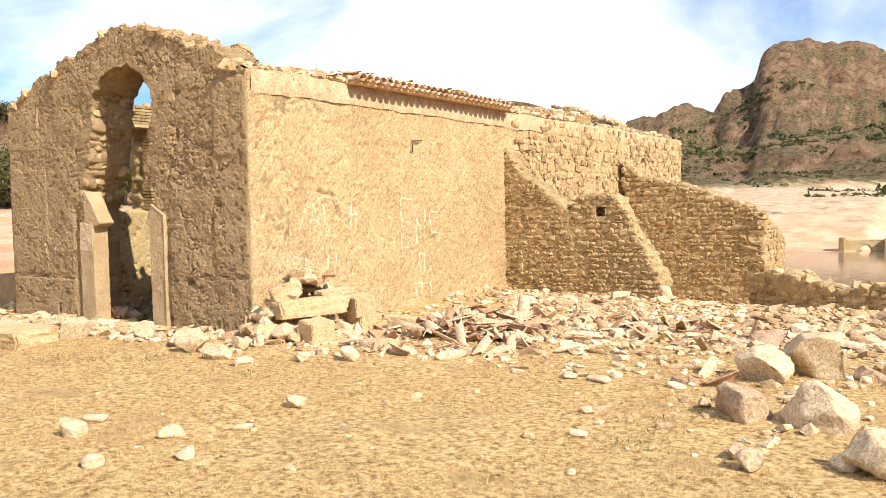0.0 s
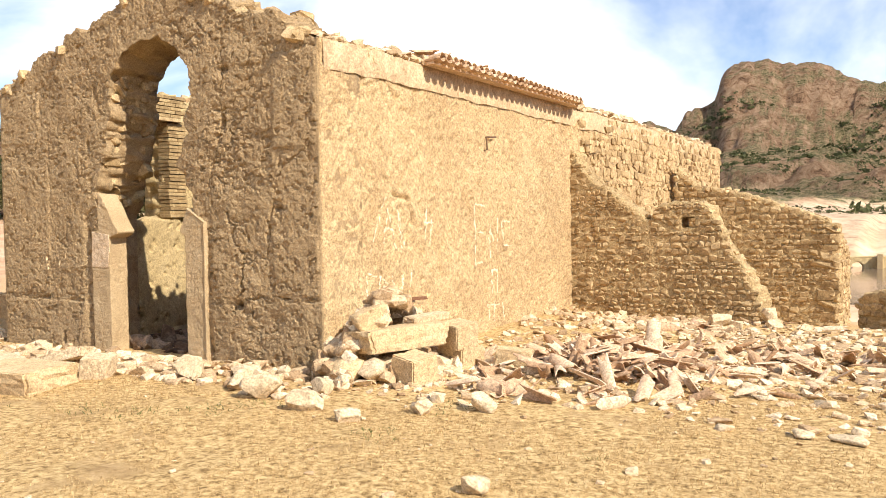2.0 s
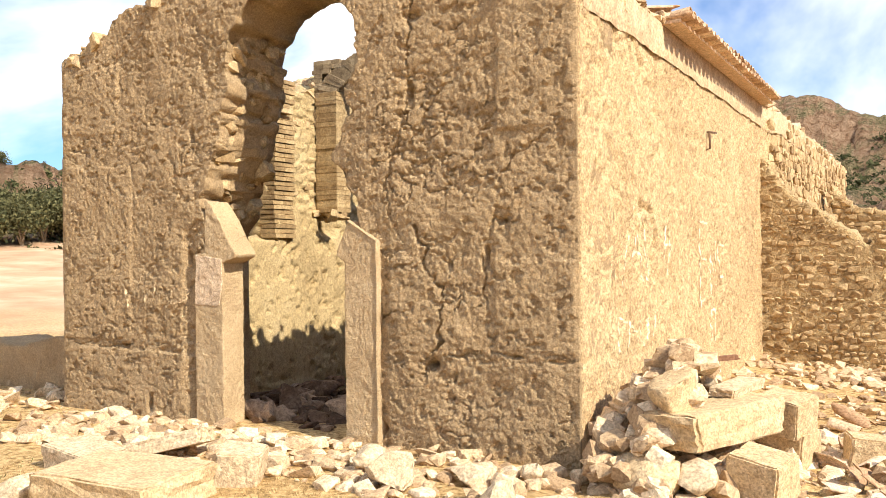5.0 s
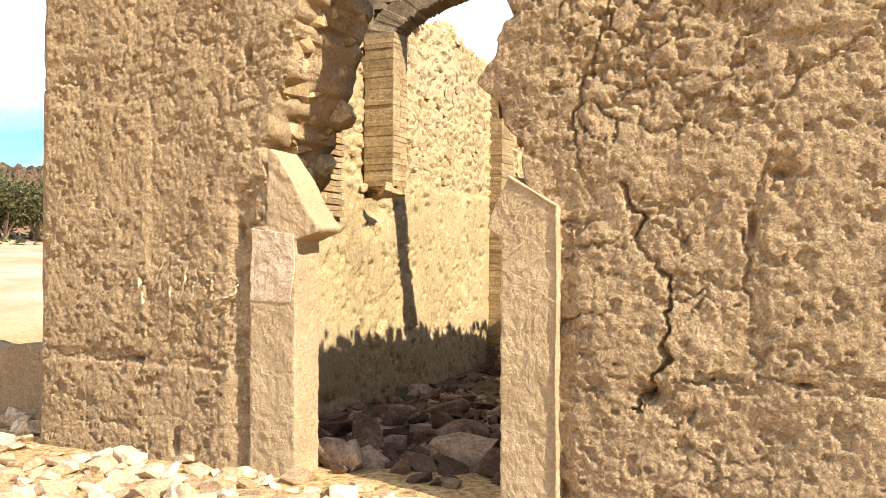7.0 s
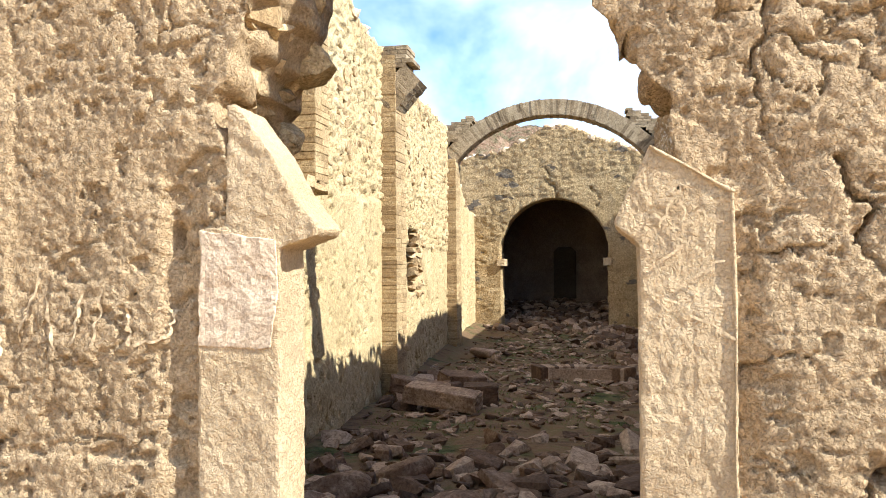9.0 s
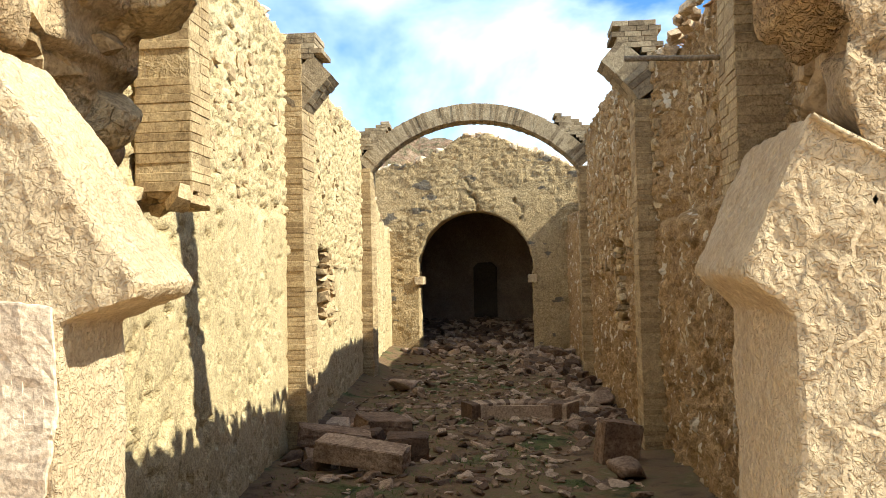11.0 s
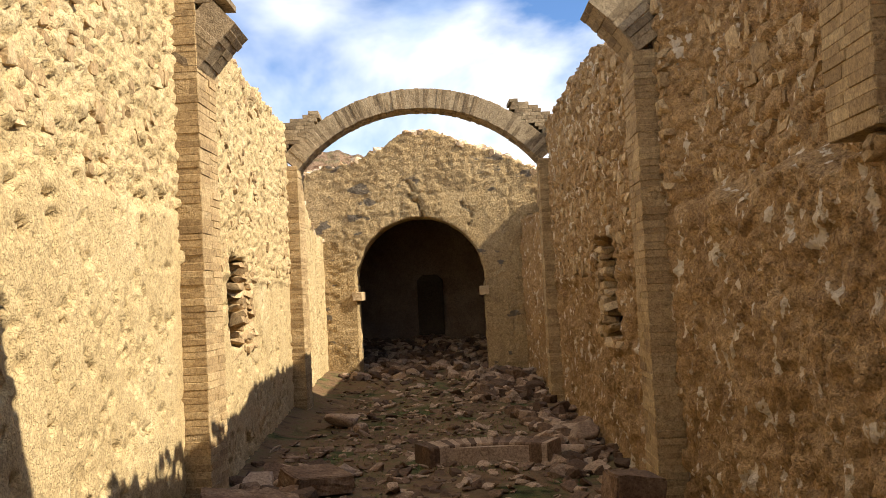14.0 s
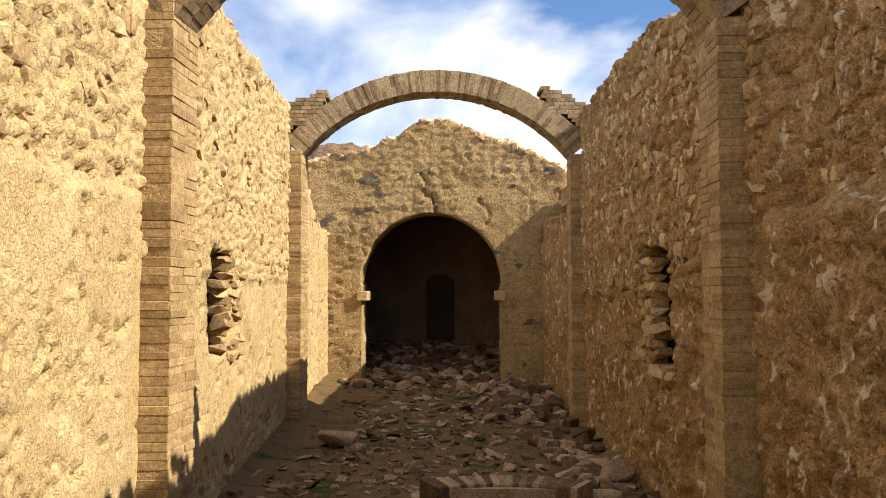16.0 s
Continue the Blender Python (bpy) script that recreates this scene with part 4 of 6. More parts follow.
def apse_room():
    """A vaulted room behind the arch: walls and a half-round vault, closed at the back."""
    na, ny = 26, 10
    verts, faces = [], []
    for shell, grow in ((0, 0.0), (1, 0.45)):
        for j in range(ny + 1):
            y = 20.9 + (24.6 + grow - 20.9) * j / ny
            for i in range(na + 1):
                t = i / na
                if t < 0.2:
                    x, z = -1.0, -0.6 + t / 0.2 * 2.6
                elif t > 0.8:
                    x, z = 1.0, -0.6 + (1 - t) / 0.2 * 2.6
                else:
                    a = math.pi * (1 - (t - 0.2) / 0.6)
                    x, z = math.cos(a), 2.0 + math.sin(a) * (1.75 + grow)
                wob = 0.05 * noise.fractal(Vector((x * 2, y, z)), 1, 2, 3)
                verts.append((-1.15 + x * (2.1 + grow) + wob, y, z + wob))
    row, m = na + 1, (ny + 1) * (na + 1)
    for s in (0, 1):
        for j in range(ny):
            for i in range(na):
                k = s * m + j * row + i
                q = (k, k + 1, k + row + 1, k + row)
                faces.append(q if s == 0 else q[::-1])
        end = [s * m + ny * row + i for i in range(row)]
        faces.append(end if s == 0 else end[::-1])
    for i in range(na):
        faces.append((i, m + i, m + i + 1, i + 1))
    part("apse_vault", mesh_of("apse_vault", verts, faces, VAULT_DARK, False), church, "dark vaulted apse")


apse_room()
# a solid block; the niche's shade is put into its colour
part("niche_frame", prism("niche_frame", [(-1.5, 0.55), (-0.8, 0.55), (-0.8, 2.05), (-0.95, 2.2), (-1.35, 2.2), (-1.5, 2.05)], 24.4, 24.66, RECESS_SHADE), church, "dark block for the shade in a niche")


# ---- brick pilasters and arches ----
def box_core(name, x0, x1, y0, y1, z0, z1, material):
    v = [(x, y, z) for x in (x0, x1) for y in (y0, y1) for z in (z0, z1)]
    f = [(0, 1, 3, 2), (4, 6, 7, 5), (0, 4, 5, 1), (2, 3, 7, 6), (0, 2, 6, 4), (1, 5, 7, 3)]
    return mesh_of(name, v, f, material, False)


def pilaster(x_wall, x_edge, y0, z0, z1, seed, deep=0.52, label="thin-brick pilaster", course=0.062):
    """Courses of thin bricks, two to a course, over a mortar core."""
    rng = np.random.default_rng(seed)
    ob = part("pilaster", box_core("pilaster", min(x_wall, x_edge) + 0.003, max(x_wall, x_edge) - 0.003, y0 + 0.004, y0 + deep - 0.004, z0, z1, MORTAR), church, label)
    cx, hx, z, k = (x_wall + x_edge) / 2, abs(x_wall - x_edge) / 2, z0, 0
    while z < z1 - 0.03:
        h = course * rng.uniform(0.82, 1.18)
        cut = y0 + deep * (0.5 if k % 2 else 0.62)
        for a, b in ((y0, cut), (cut, y0 + deep)):
            if rng.random() < 0.97:
                j = rng.normal(size=3) * 0.0025
                part("brick", BRICKS[int(rng.integers(6))], ob, "", spot((cx + j[0], (a + b) / 2 + j[1], z + h / 2), (hx + rng.uniform(-0.003, 0.005), (b - a) / 2 - 0.002 + rng.uniform(0, 0.004), h / 2 - 0.001), (0, 0, j[2] * 3)))
        z, k = z + h, k + 1
    return ob


pilaster(-1.98, -1.62, 3.32, 2.31, 3.98, 1, deep=0.32, label="hanging brick pilaster over a broken corbel")
pilaster(-2.48, -2.225, 8.04, -0.35, 4.5, 2)
pilaster(-3.04, -2.795, 15.05, -0.45, 3.96, 3)
pilaster(2.25, 1.84, 4.28, 2.3, 3.9, 4, label="hanging brick pilaster in shade")
pilaster(1.86, 1.6, 8.17, -0.4, 3.72, 5)
pilaster(1.55, 1.302, 15.34, -0.5, 3.9, 6)


def brick_arch(p0, p1, cx, cz, r, a0, a1, seed, ring=0.34, deep=0.5, wide=0.072, label="segmental brick arch", squash=1.0):
    """A ring of bricks on edge in the upright plane from p0 to p1 (plan points); cx is measured along it."""
    rng = np.random.default_rng(seed)
    way = np.array(p1, float) - np.array(p0, float)
    length = np.hypot(*way)
    way /= length
    yaw = math.atan2(way[1], way[0])
    n = max(2, round(r * abs(a1 - a0) / wide))
    core_v, core_f = [], []
    steps = 40
    for i in range(steps + 1):
        a = a0 + (a1 - a0) * i / steps
        for rr in (r + 0.004, r + ring - 0.004):
            for d in (0.004, deep - 0.004):
                s = cx + rr * math.cos(a)
                core_v.append((p0[0] + way[0] * s - way[1] * d, p0[1] + way[1] * s + way[0] * d, cz + (squash * r + rr - r) * math.sin(a)))
    for i in range(steps):
        k = 4 * i
        core_f += [(k, k + 4, k + 5, k + 1), (k + 2, k + 3, k + 7, k + 6), (k, k + 2, k + 6, k + 4), (k + 1, k + 5, k + 7, k + 3)]
    core_f += [(0, 1, 3, 2), (4 * steps, 4 * steps + 2, 4 * steps + 3, 4 * steps + 1)]
    ob = part("arch", mesh_of("arch", core_v, core_f, AGED, False), church, label)
    for i in range(n):
        a = a0 + (a1 - a0) * (i + 0.5) / n
        for d0, d1 in ((0.0, deep * 0.5), (deep * 0.5, deep)):
            s, d = cx + (r + ring / 2) * math.cos(a), (d0 + d1) / 2
            place = (p0[0] + way[0] * s - way[1] * d, p0[1] + way[1] * s + way[0] * d, cz + (squash * r + ring / 2) * math.sin(a))
            m = Matrix.Translation(place) @ Matrix.Rotation(yaw, 4, "Z") @ Matrix.Rotation(-a, 4, "Y")
            half = r * abs(a1 - a0) / n / 2
            part("brick", AGED_BRICKS[int(rng.integers(6))], ob, "", m @ spot(rng.normal(size=3) * 0.005, (ring / 2, (d1 - d0) / 2 - 0.003, half * 1.02), rng.normal(size=3) * 0.012))
    return ob


def brick_heap(p0, p1, s0, s1, outline, z0, seed, deep=0.5):
    """A stub of level brick courses over an arch's haunch, up to a given outline."""
    rng = np.random.default_rng(seed)
    way = (np.array(p1) - np.array(p0)) / np.hypot(*(np.array(p1) - np.array(p0)))
    yaw, items, z = math.atan2(way[1], way[0]), [], z0
    while z < 5.4:
        s = s0 + rng.uniform(-0.1, 0)
        while s < s1:
            w = rng.uniform(0.13, 0.19)
            if outline(s + w / 2, z + 0.03):
                for d in (deep * 0.25, deep * 0.75):
                    items.append(spot((p0[0] + way[0] * (s + w / 2) - way[1] * d, p0[1] + way[1] * (s + w / 2) + way[0] * d, z + 0.03), (w / 2 - 0.001, deep / 4 - 0.001, 0.0308), (0, rng.normal() * 0.01, yaw)))
            s += w
        z += 0.062
    return items


A3 = ((-3.02, 15.05), (1.55, 15.36))
arch = brick_arch(*A3, 2.29, 2.2, 2.66, radians(140.5), radians(39), 11, label="slender segmental brick arch against the sky")
spans = brick_heap(*A3, 0.0, 4.6, lambda s, z: math.hypot(s - 2.29, z - 2.2) > 3.0 and z > 3.9 and ((s < 0.6 and z < 4.7 + 0.35 * s) or (s > 3.95 and z < 5.0 - 0.5 * (s - 3.95))), 3.9, 12)
emit(arch, "brick", spans, AGED_BRICKS, AGED, lambda p: True)
A1 = ((-2.0, 3.32), (2.25, 3.62))
arch = brick_arch(*A1, 2.13, 3.8, 1.84, radians(176), radians(4), 13, ring=0.3, deep=0.32, label="brick arch spanning the nave near the door", squash=0.34)
spans = brick_heap(*A1, 0.0, 4.35, lambda s, z: math.hypot((s - 2.13) / 2.14, (z - 3.8) / 0.93) > 1 and ((s < 0.95 and z < 4.42) or (s > 3.5 and z < 4.4)), 3.5, 14, deep=0.32)
emit(arch, "brick", spans, AGED_BRICKS, AGED, lambda p: True)
# broken springers over the middle pilasters
A2 = ((-2.48, 8.04), (1.86, 8.17))
arch = brick_arch(*A2, 2.18, 2.4, 2.35, radians(146), radians(132), 15, ring=0.34, label="broken springer of a fallen brick arch")
spans = brick_heap(*A2, 0.0, 0.42, lambda s, z: math.hypot(s - 2.18, z - 2.4) > 2.69 and z < 4.68, 4.1, 16)
emit(arch, "brick", spans, AGED_BRICKS, AGED, lambda p: True)
arch = brick_arch(*A2, 2.18, 2.4, 2.35, radians(34), radians(49), 17, ring=0.34, label="broken springer of a fallen brick arch")
spans = brick_heap(*A2, 3.7, 4.34, lambda s, z: math.hypot(s - 2.18, z - 2.4) > 2.69 and s > 3.9 and z < 4.6, 3.7, 18)
emit(arch, "brick", spans, AGED_BRICKS, AGED, lambda p: True)

# brick lintel and jamb of the high side door
lintel = part("lintel", box_core("lintel", -2.3, -1.8, 0.95, 2.62, 3.58, 3.64, STONE), church, "weathered lintel under brick courses")
courses = []
for k in range(6):
    for j in range(7):
        courses.append(spot((-1.93 + 0.012 * (k % 2), 1.0 + 0.24 * j + 0.1 * (k % 2), 3.67 + 0.062 * k), (0.13, 0.115, 0.027), (0, 0, 0.02 * math.sin(k * 7 + j))))
for k in range(26):
    for j in range(2):
        courses.append(spot((-1.985 - 0.02 * (k % 2) + 0.01 * math.sin(k * 12.3), 2.42 + 0.2 * j + 0.012 * math.sin(k * 51), 1.98 + 0.062 * k), (0.13, 0.1, 0.027), (0, 0.01, 0.02 * math.sin(k * 9))))
emit(lintel, "brick", courses, BRICKS, BRICK, lambda p: True)

# rubble stones in the bare upper walls
left_open = lambda u, z: (left_solid(u, z) > 0.07) & (z > np.where(u < 7.2, 2.46, 1.9) + 0.1 * np.sin(u * 3)) & (u < 14.2) & (np.abs(u - 7.5) > 0.35)
emit(church.children[0] and next(c for c in church.children if c.name.startswith("left_wall")), "stone",
     lay_stones(LEFT, 0.2, 14.2, 1.9, 4.7, left_open, 0.13, 81, 0.015, 0.06, (0.8, 1.9), 0.22, lambda u, z: np.where(u < 7.2, -0.05, 0.0)), CHUNKS, STONE, lambda p: 3.5 < p.y < 10.5, seed=1)
right_open = lambda u, z: (right_solid(u, z) > 0.07) & (z > np.where(u > 12.4, 2.38, 1.8) + 0.1 * np.sin(u * 3)) & (u > 5.4) & (np.abs(u - 12.1) > 0.35)
emit(next(c for c in church.children if c.name.startswith("right_wall")), "stone",
     lay_stones(RIGHT, 5.4, 19.6, 1.8, 4.5, right_open, 0.15, 82, 0.02, 0.06, (0.8, 1.7), 0.6, lambda u, z: np.where(u > 12.6, -0.26, 0.0)), CHUNKS, STONE, lambda p: 4.0 < p.y < 10.5, seed=2)
side_open = lambda u, z: (side_solid(u, z) > 0.06) & (u > 8.25)
emit(next(c for c in church.children if c.name.startswith("side_wall")), "stone",
     lay_stones(SIDE, 8.25, 20.3, 0.6, 4.0, side_open, 0.15, 83, 0.03, 0.05, (0.8, 2.0), 0.8), CHUNKS, STONE, lambda p: p.y < 13, seed=3)
# loose stones crowning the ragged tops
def crown(path, u0, u1, top, thick, size, seed, dense=1.0, drop=0.04):
    rng = np.random.default_rng(seed)
    out = []
    for _ in range(int((u1 - u0) * thick * 38 * dense)):
        u, d = rng.uniform(u0, u1), rng.uniform(0.03, thick - 0.03)
        x, y, nx, ny, _n = (float(np.ravel(v)[0]) for v in along(path, np.array([u])))
        s = size * rng.uniform(0.4, 1.25)
        z = float(np.ravel(top(np.array([u])))[0])
        out.append(spot((x - nx * d, y - ny * d, z - drop + s * rng.uniform(-0.2, 0.45)), (s * rng.uniform(0.8, 1.4), s * rng.uniform(0.8, 1.2), s * rng.uniform(0.5, 0.9)), tuple(rng.uniform(-0.5, 0.5, 2)) + (rng.uniform(0, 6.3),)))
    return out


fac = next(c for c in church.children if c.name.startswith("facade"))
emit(fac, "stone", crown([(XL, 0), (CORNER, 0)], 0.05, 5.9, lambda u: FACADE_TOP(u + XL) + 0.16 * fbm((u + XL) * 4.5, u * 0, 3, 5), 0.85, 0.1, 84, 1.0, 0.05), CHUNKS, STONE, lambda p: True)
emit(next(c for c in church.children if c.name.startswith("apse_wall")), "stone", crown([(-4.2, 20.4), (2.0, 20.4)], 0.2, 6.0, lambda u: APSE_TOP(u - 4.2), 0.7, 0.12, 85, 0.9), RUBBLES, RUBBLE, lambda p: True)
rw = crown(RIGHT, 5.4, 19.6, RIGHT_TOP, 0.7, 0.075, 87, 0.9)
emit(next(c for c in church.children if c.name.startswith("right_wall")), "stone", rw, RUBBLES, RUBBLE, lambda p: False, joint="crown_rubble")
lw = crown(LEFT, 2.5, 19.6, LEFT_TOP, 0.6, 0.1, 86, 0.7)
emit(next(c for c in church.children if c.name.startswith("left_wall")), "stone", lw, RUBBLES, RUBBLE, lambda p: False, joint="crown_rubble")

# ragged stones in the doorway's reveals
rrng = np.random.default_rng(88)
for side, edge in ((-1, DOOR_L), (1, DOOR_R)):
    for _ in range(150):
        z = rrng.uniform(2.15, 3.9)
        y = rrng.uniform(0.16, 0.8)
        x = float(edge(np.array([z]))[0]) + side * (0.1 + 0.24 * y * (side > 0)) + rrng.normal() * 0.025
        part("reveal_stone", ROUNDS[int(rrng.integers(14))], fac, "", spot((x, y, z), (rrng.uniform(0.06, 0.12), rrng.uniform(0.06, 0.14), rrng.uniform(0.035, 0.09)), tuple(rrng.normal(size=3) * 0.3)))

for k, (x, y, z, s) in enumerate(((-0.68, 0.74, 2.62, (0.17, 0.16, 0.15)), (-0.78, 0.7, 3.34, (0.19, 0.18, 0.2)), (-0.72, 0.66, 2.95, (0.13, 0.15, 0.13)), (-0.86, 0.74, 2.24, (0.15, 0.14, 0.13)), (-0.66, 0.62, 3.68, (0.15, 0.17, 0.14)))):
    part("reveal_stone", boulder_mesh(300 + k, MORTAR, 0.6), fac, "", spot((x, y, z), s, (0.3 * k, 0.2, 0.5 * k)))

# ---- the roof's remains on the long wall ----
def roof_bed():
    u, v = np.meshgrid(np.linspace(0.1, 20.3, 160), np.linspace(0, 1, 12), indexing="ij")
    yy = u
    xo, xi = CORNER + 0.02 + 0.16 * step(8, 8.6, yy), np.interp(yy, [0, 4.9, 8.2, 10, 15.3, 20.6], [2.4, 2.3, 2.1, 1.95, 1.85, 1.6])
    x = xo + (xi - xo) * v
    z0, z1 = np.where(yy < 8.2, 4.02, 3.97), np.interp(yy, [0, 8, 10, 15, 15.4, 20.6], [4.2, 4.2, 4.15, 4.2, 3.9, 3.9])
    z = z0 + (z1 - z0) * v + 0.05 * fbm(x * 4, yy * 4, 3, 91)
    low = np.stack([x, yy, z - 0.35], -1)
    top = np.stack([x, yy, z], -1)
    n, m = x.shape
    k = (np.arange(n - 1)[:, None] * m + np.arange(m - 1)[None, :]).ravel()
    f = [np.stack([k, k + m, k + m + 1, k + 1], 1)[:, ::-1]]
    t = n * m
    for side in (0, m - 1):
        e = np.arange(n - 1) * m + side
        f.append(np.stack([e, e + m, e + m + t, e + t], 1))
    part("roof_bed", mesh_of("roof_bed", np.concatenate([top.reshape(-1, 3), low.reshape(-1, 3)]), np.concatenate(f), RUBBLE), church, "pale mortar and rubble bed of the lost roof")


roof_bed()
eave = part("eave", box_core("eave", 2.75, CORNER + 0.2, 2.36, 8.0, 4.015, 4.05, TILE), church, "row of half-round clay tiles over the wall")
k = 0
while 2.42 + 0.2 * k < 8.0:
    y = 2.42 + 0.2 * k
    j = 0.02 * math.sin(k * 12.9)
    part("tile", TILES[0], eave, "", Matrix.Translation((CORNER + 0.1 + j, y, 4.09)) @ pose(0, 0, 0, 0, 0, 90 + 3 * math.sin(k * 5.0)) @ pose(0, 0, 0, -6) @ spot((0, 0, 0), (0.17, 0.42, -0.14)))
    part("tile", TILES[0], eave, "", Matrix.Translation((CORNER + 0.06 - j, y + 0.1, 4.1)) @ pose(0, 0, 0, 0, 0, 90 - 3 * math.sin(k * 3.0)) @ pose(0, 0, 0, -6) @ spot((0, 0, 0), (0.18, 0.42, 0.15)))
    k += 1
rng = np.random.default_rng(92)
scraps = []
for _ in range(700):
    y = rng.uniform(0.2, 20.2)
    x = rng.uniform(2.3, CORNER + (0.0 if y < 8 else 0.12))
    s = rng.uniform(0.03, 0.1) * (1.4 if rng.random() < 0.15 else 1)
    scraps.append(spot((x, y, 4.03 + (CORNER - x) * 0.16 + s * 0.4 + (0.05 if 2.4 < y < 8 else 0)), (s * 1.3, s, s * 0.6), tuple(rng.uniform(-0.4, 0.4, 2)) + (rng.uniform(0, 6.3),)))
emit(eave, "stone", scraps, RUBBLES, RUBBLE, lambda p: False, joint="loose_rubble")
scraps = [Matrix.Translation((rng.uniform(2.2, 3.1), y, 4.16 + rng.uniform(0, 0.06))) @ pose(0, 0, 0, rng.uniform(-12, 12), rng.uniform(-12, 12), rng.uniform(50, 130)) @ spot((0, 0, 0), (0.18, 0.36, 0.13)) for y in rng.uniform(2.3, 8.2, 90)]
emit(eave, "tile", scraps, SHARDS, TILE, lambda p: False, joint="broken_tiles")

# ---- annexe walls ----
def rubble_wall(label, path, z0, z1, top, thick, seed, high, mat, near, proud=0.022, extra=None, fill=0.96):
    ob = thing("annexe_wall", label, "wall")
    rel = rubble_relief(seed, high * 1.05, 0.02)
    length = along(path, np.zeros(1))[4]
    solid = lambda u, z: np.minimum(top(u) + 0.09 * fbm(u * 5, u * 0, 3, seed + 1) - z, extra(u, z) if extra else 9.0)
    body = part("masonry", wall_mesh("masonry", path, z0, z1, solid, thick, 0.05, lambda u, z: rel(u, z) + 0.004, MORTAR, rim=0.1), ob)
    places = lay_stones(path, 0.0, length, z0 + 0.2, z1, lambda u, z: (solid(u, z) > 0.03) & (u < length - 0.02), high, seed + 2, proud, 0.07, (0.75, 1.8), fill)
    places += crown(path, 0.05, length - 0.05, top, thick, high * 0.6, seed + 3, 0.8)
    emit(body, "stone", places, ROUNDS, STONE, near, seed=seed)
    return ob


ANNEXE_A = curve_of([(0, 3.2), (0.12, 3.15), (0.35, 2.72), (0.6, 2.48), (1.2, 2.08), (1.6, 1.82), (1.8, 2.04), (2.55, 2.1), (2.72, 1.95), (3.0, 1.4), (3.4, 0.8), (3.62, 0.3), (3.75, -0.3)])
hole_a = lambda u, z: np.maximum(np.abs(u - 2.35) - 0.12, np.abs(z - 1.72) - 0.1)
rubble_wall("broken rubble-stone wall with a stepped sloping top", [(3.1, 8.0), (6.85, 8.0)], -0.9, 3.4, ANNEXE_A, 0.55, 42, 0.1, STONE, lambda p: p.x > 3.9, proud=0.012, extra=hole_a, fill=0.93)
ANNEXE_B = curve_of([(0, 3.15), (0.3, 2.85), (0.55, 2.62), (1.6, 2.42), (2.8, 2.0), (3.85, 1.6), (4, 1.55)])
wall_b = rubble_wall("coursed rubble wall with a squared corner end", [(3.5, 14.5), (7.39, 14.5), (7.42, 16.9)], -1.5, 3.4, lambda u: np.where(u < 3.95, ANNEXE_B(u), 1.55 - 0.3 * (u - 3.9)), 0.5, 48, 0.14, STONE, lambda p: True)
# squared quoins at the corner end
qrng = np.random.default_rng(49)
qz = -1.2
while qz < 1.45:
    qh = qrng.uniform(0.17, 0.27)
    qw = qrng.uniform(0.2, 0.36)
    part("quoin", CHUNKS[int(qrng.integers(14))], next(c for c in wall_b.children if c.name.startswith("masonry")), "", spot((7.42 - qw + 0.03, 14.62, qz + qh / 2), (qw, 0.18, qh * 0.54), (0, 0, qrng.normal() * 0.03)))
    qz += qh
rubble_wall("low tumbled field wall of rough stones", [(8.2, 9.3), (9.6, 8.3), (12.8, 7.6)], -0.9, 0.6, lambda u: 0.32 + 0.1 * np.sin(u * 2.1), 0.55, 54, 0.2, STONE, lambda p: True)
low = thing("low_wall", "low block of rendered wall left of the ruin, in shade", "wall")
part("body", wall_mesh("low_wall", [(-5.6, 0.7), (-3.05, 0.5)], -0.3, 1.2, lambda u, z: 0.62 + 0.12 * step(1.0, 1.6, u) + 0.05 * fbm(u * 4, u * 0, 3, 57) - z, 0.8, 0.05, render_relief(58, 0.03), RENDER_F), low)


# ---- loose things on the ground ----
def drop_at(x, y, sink=0.0):
    return float(ground_height(np.array([x]), np.array([y]))[0]) - sink


def boulder(name, label, x, y, size, turn, seed, material=None, group="boulders", sharp=0.5, z=None, tilt=(0, 0)):
    me = boulder_mesh(seed, material, sharp)
    zz = (drop_at(x, y) + size[2] * 0.62) if z is None else z
    ob = new(name, me)
    ob.matrix_world = Matrix.Translation((x, y, zz)) @ pose(0, 0, 0, tilt[0], tilt[1], turn) @ spot((0, 0, 0), size)
    return tagged(ob, label, "stone", group)


def block(name, label, x, y, z, size, turn, seed, material, tilt=(0, 0), group="building blocks"):
    """A squared building stone with worn edges."""
    rng = np.random.default_rng(seed)
    bm = bmesh.new()
    bmesh.ops.create_cube(bm, size=2)
    for v in bm.verts:
        v.co += Vector(rng.uniform(-0.1, 0.1, 3))
    bmesh.ops.bevel(bm, geom=bm.edges[:], offset=0.07, segments=2, affect="EDGES")
    bmesh.ops.subdivide_edges(bm, edges=bm.edges[:], cuts=2, use_grid_fill=True)
    bmesh.ops.triangulate(bm, faces=bm.faces[:])
    bmesh.ops.subdivide_edges(bm, edges=[e for e in bm.edges if e.calc_length() > 0.3], cuts=1)
    for v in bm.verts:
        v.co += Vector(noise.noise_vector(v.co * 2.2 + Vector((seed, 0, 0)))) * 0.06 + Vector(noise.noise_vector(v.co * 7 + Vector((0, seed, 0)))) * 0.025
    me = bpy.data.meshes.new("block")
    bm.to_mesh(me)
    bm.free()
    me.materials.append(material)
    ob = new(name, me)
    ob.matrix_world = Matrix.Translation((x, y, z)) @ pose(0, 0, 0, tilt[0], tilt[1], turn) @ spot((0, 0, 0), size)
    return tagged(ob, label, "stone", group)


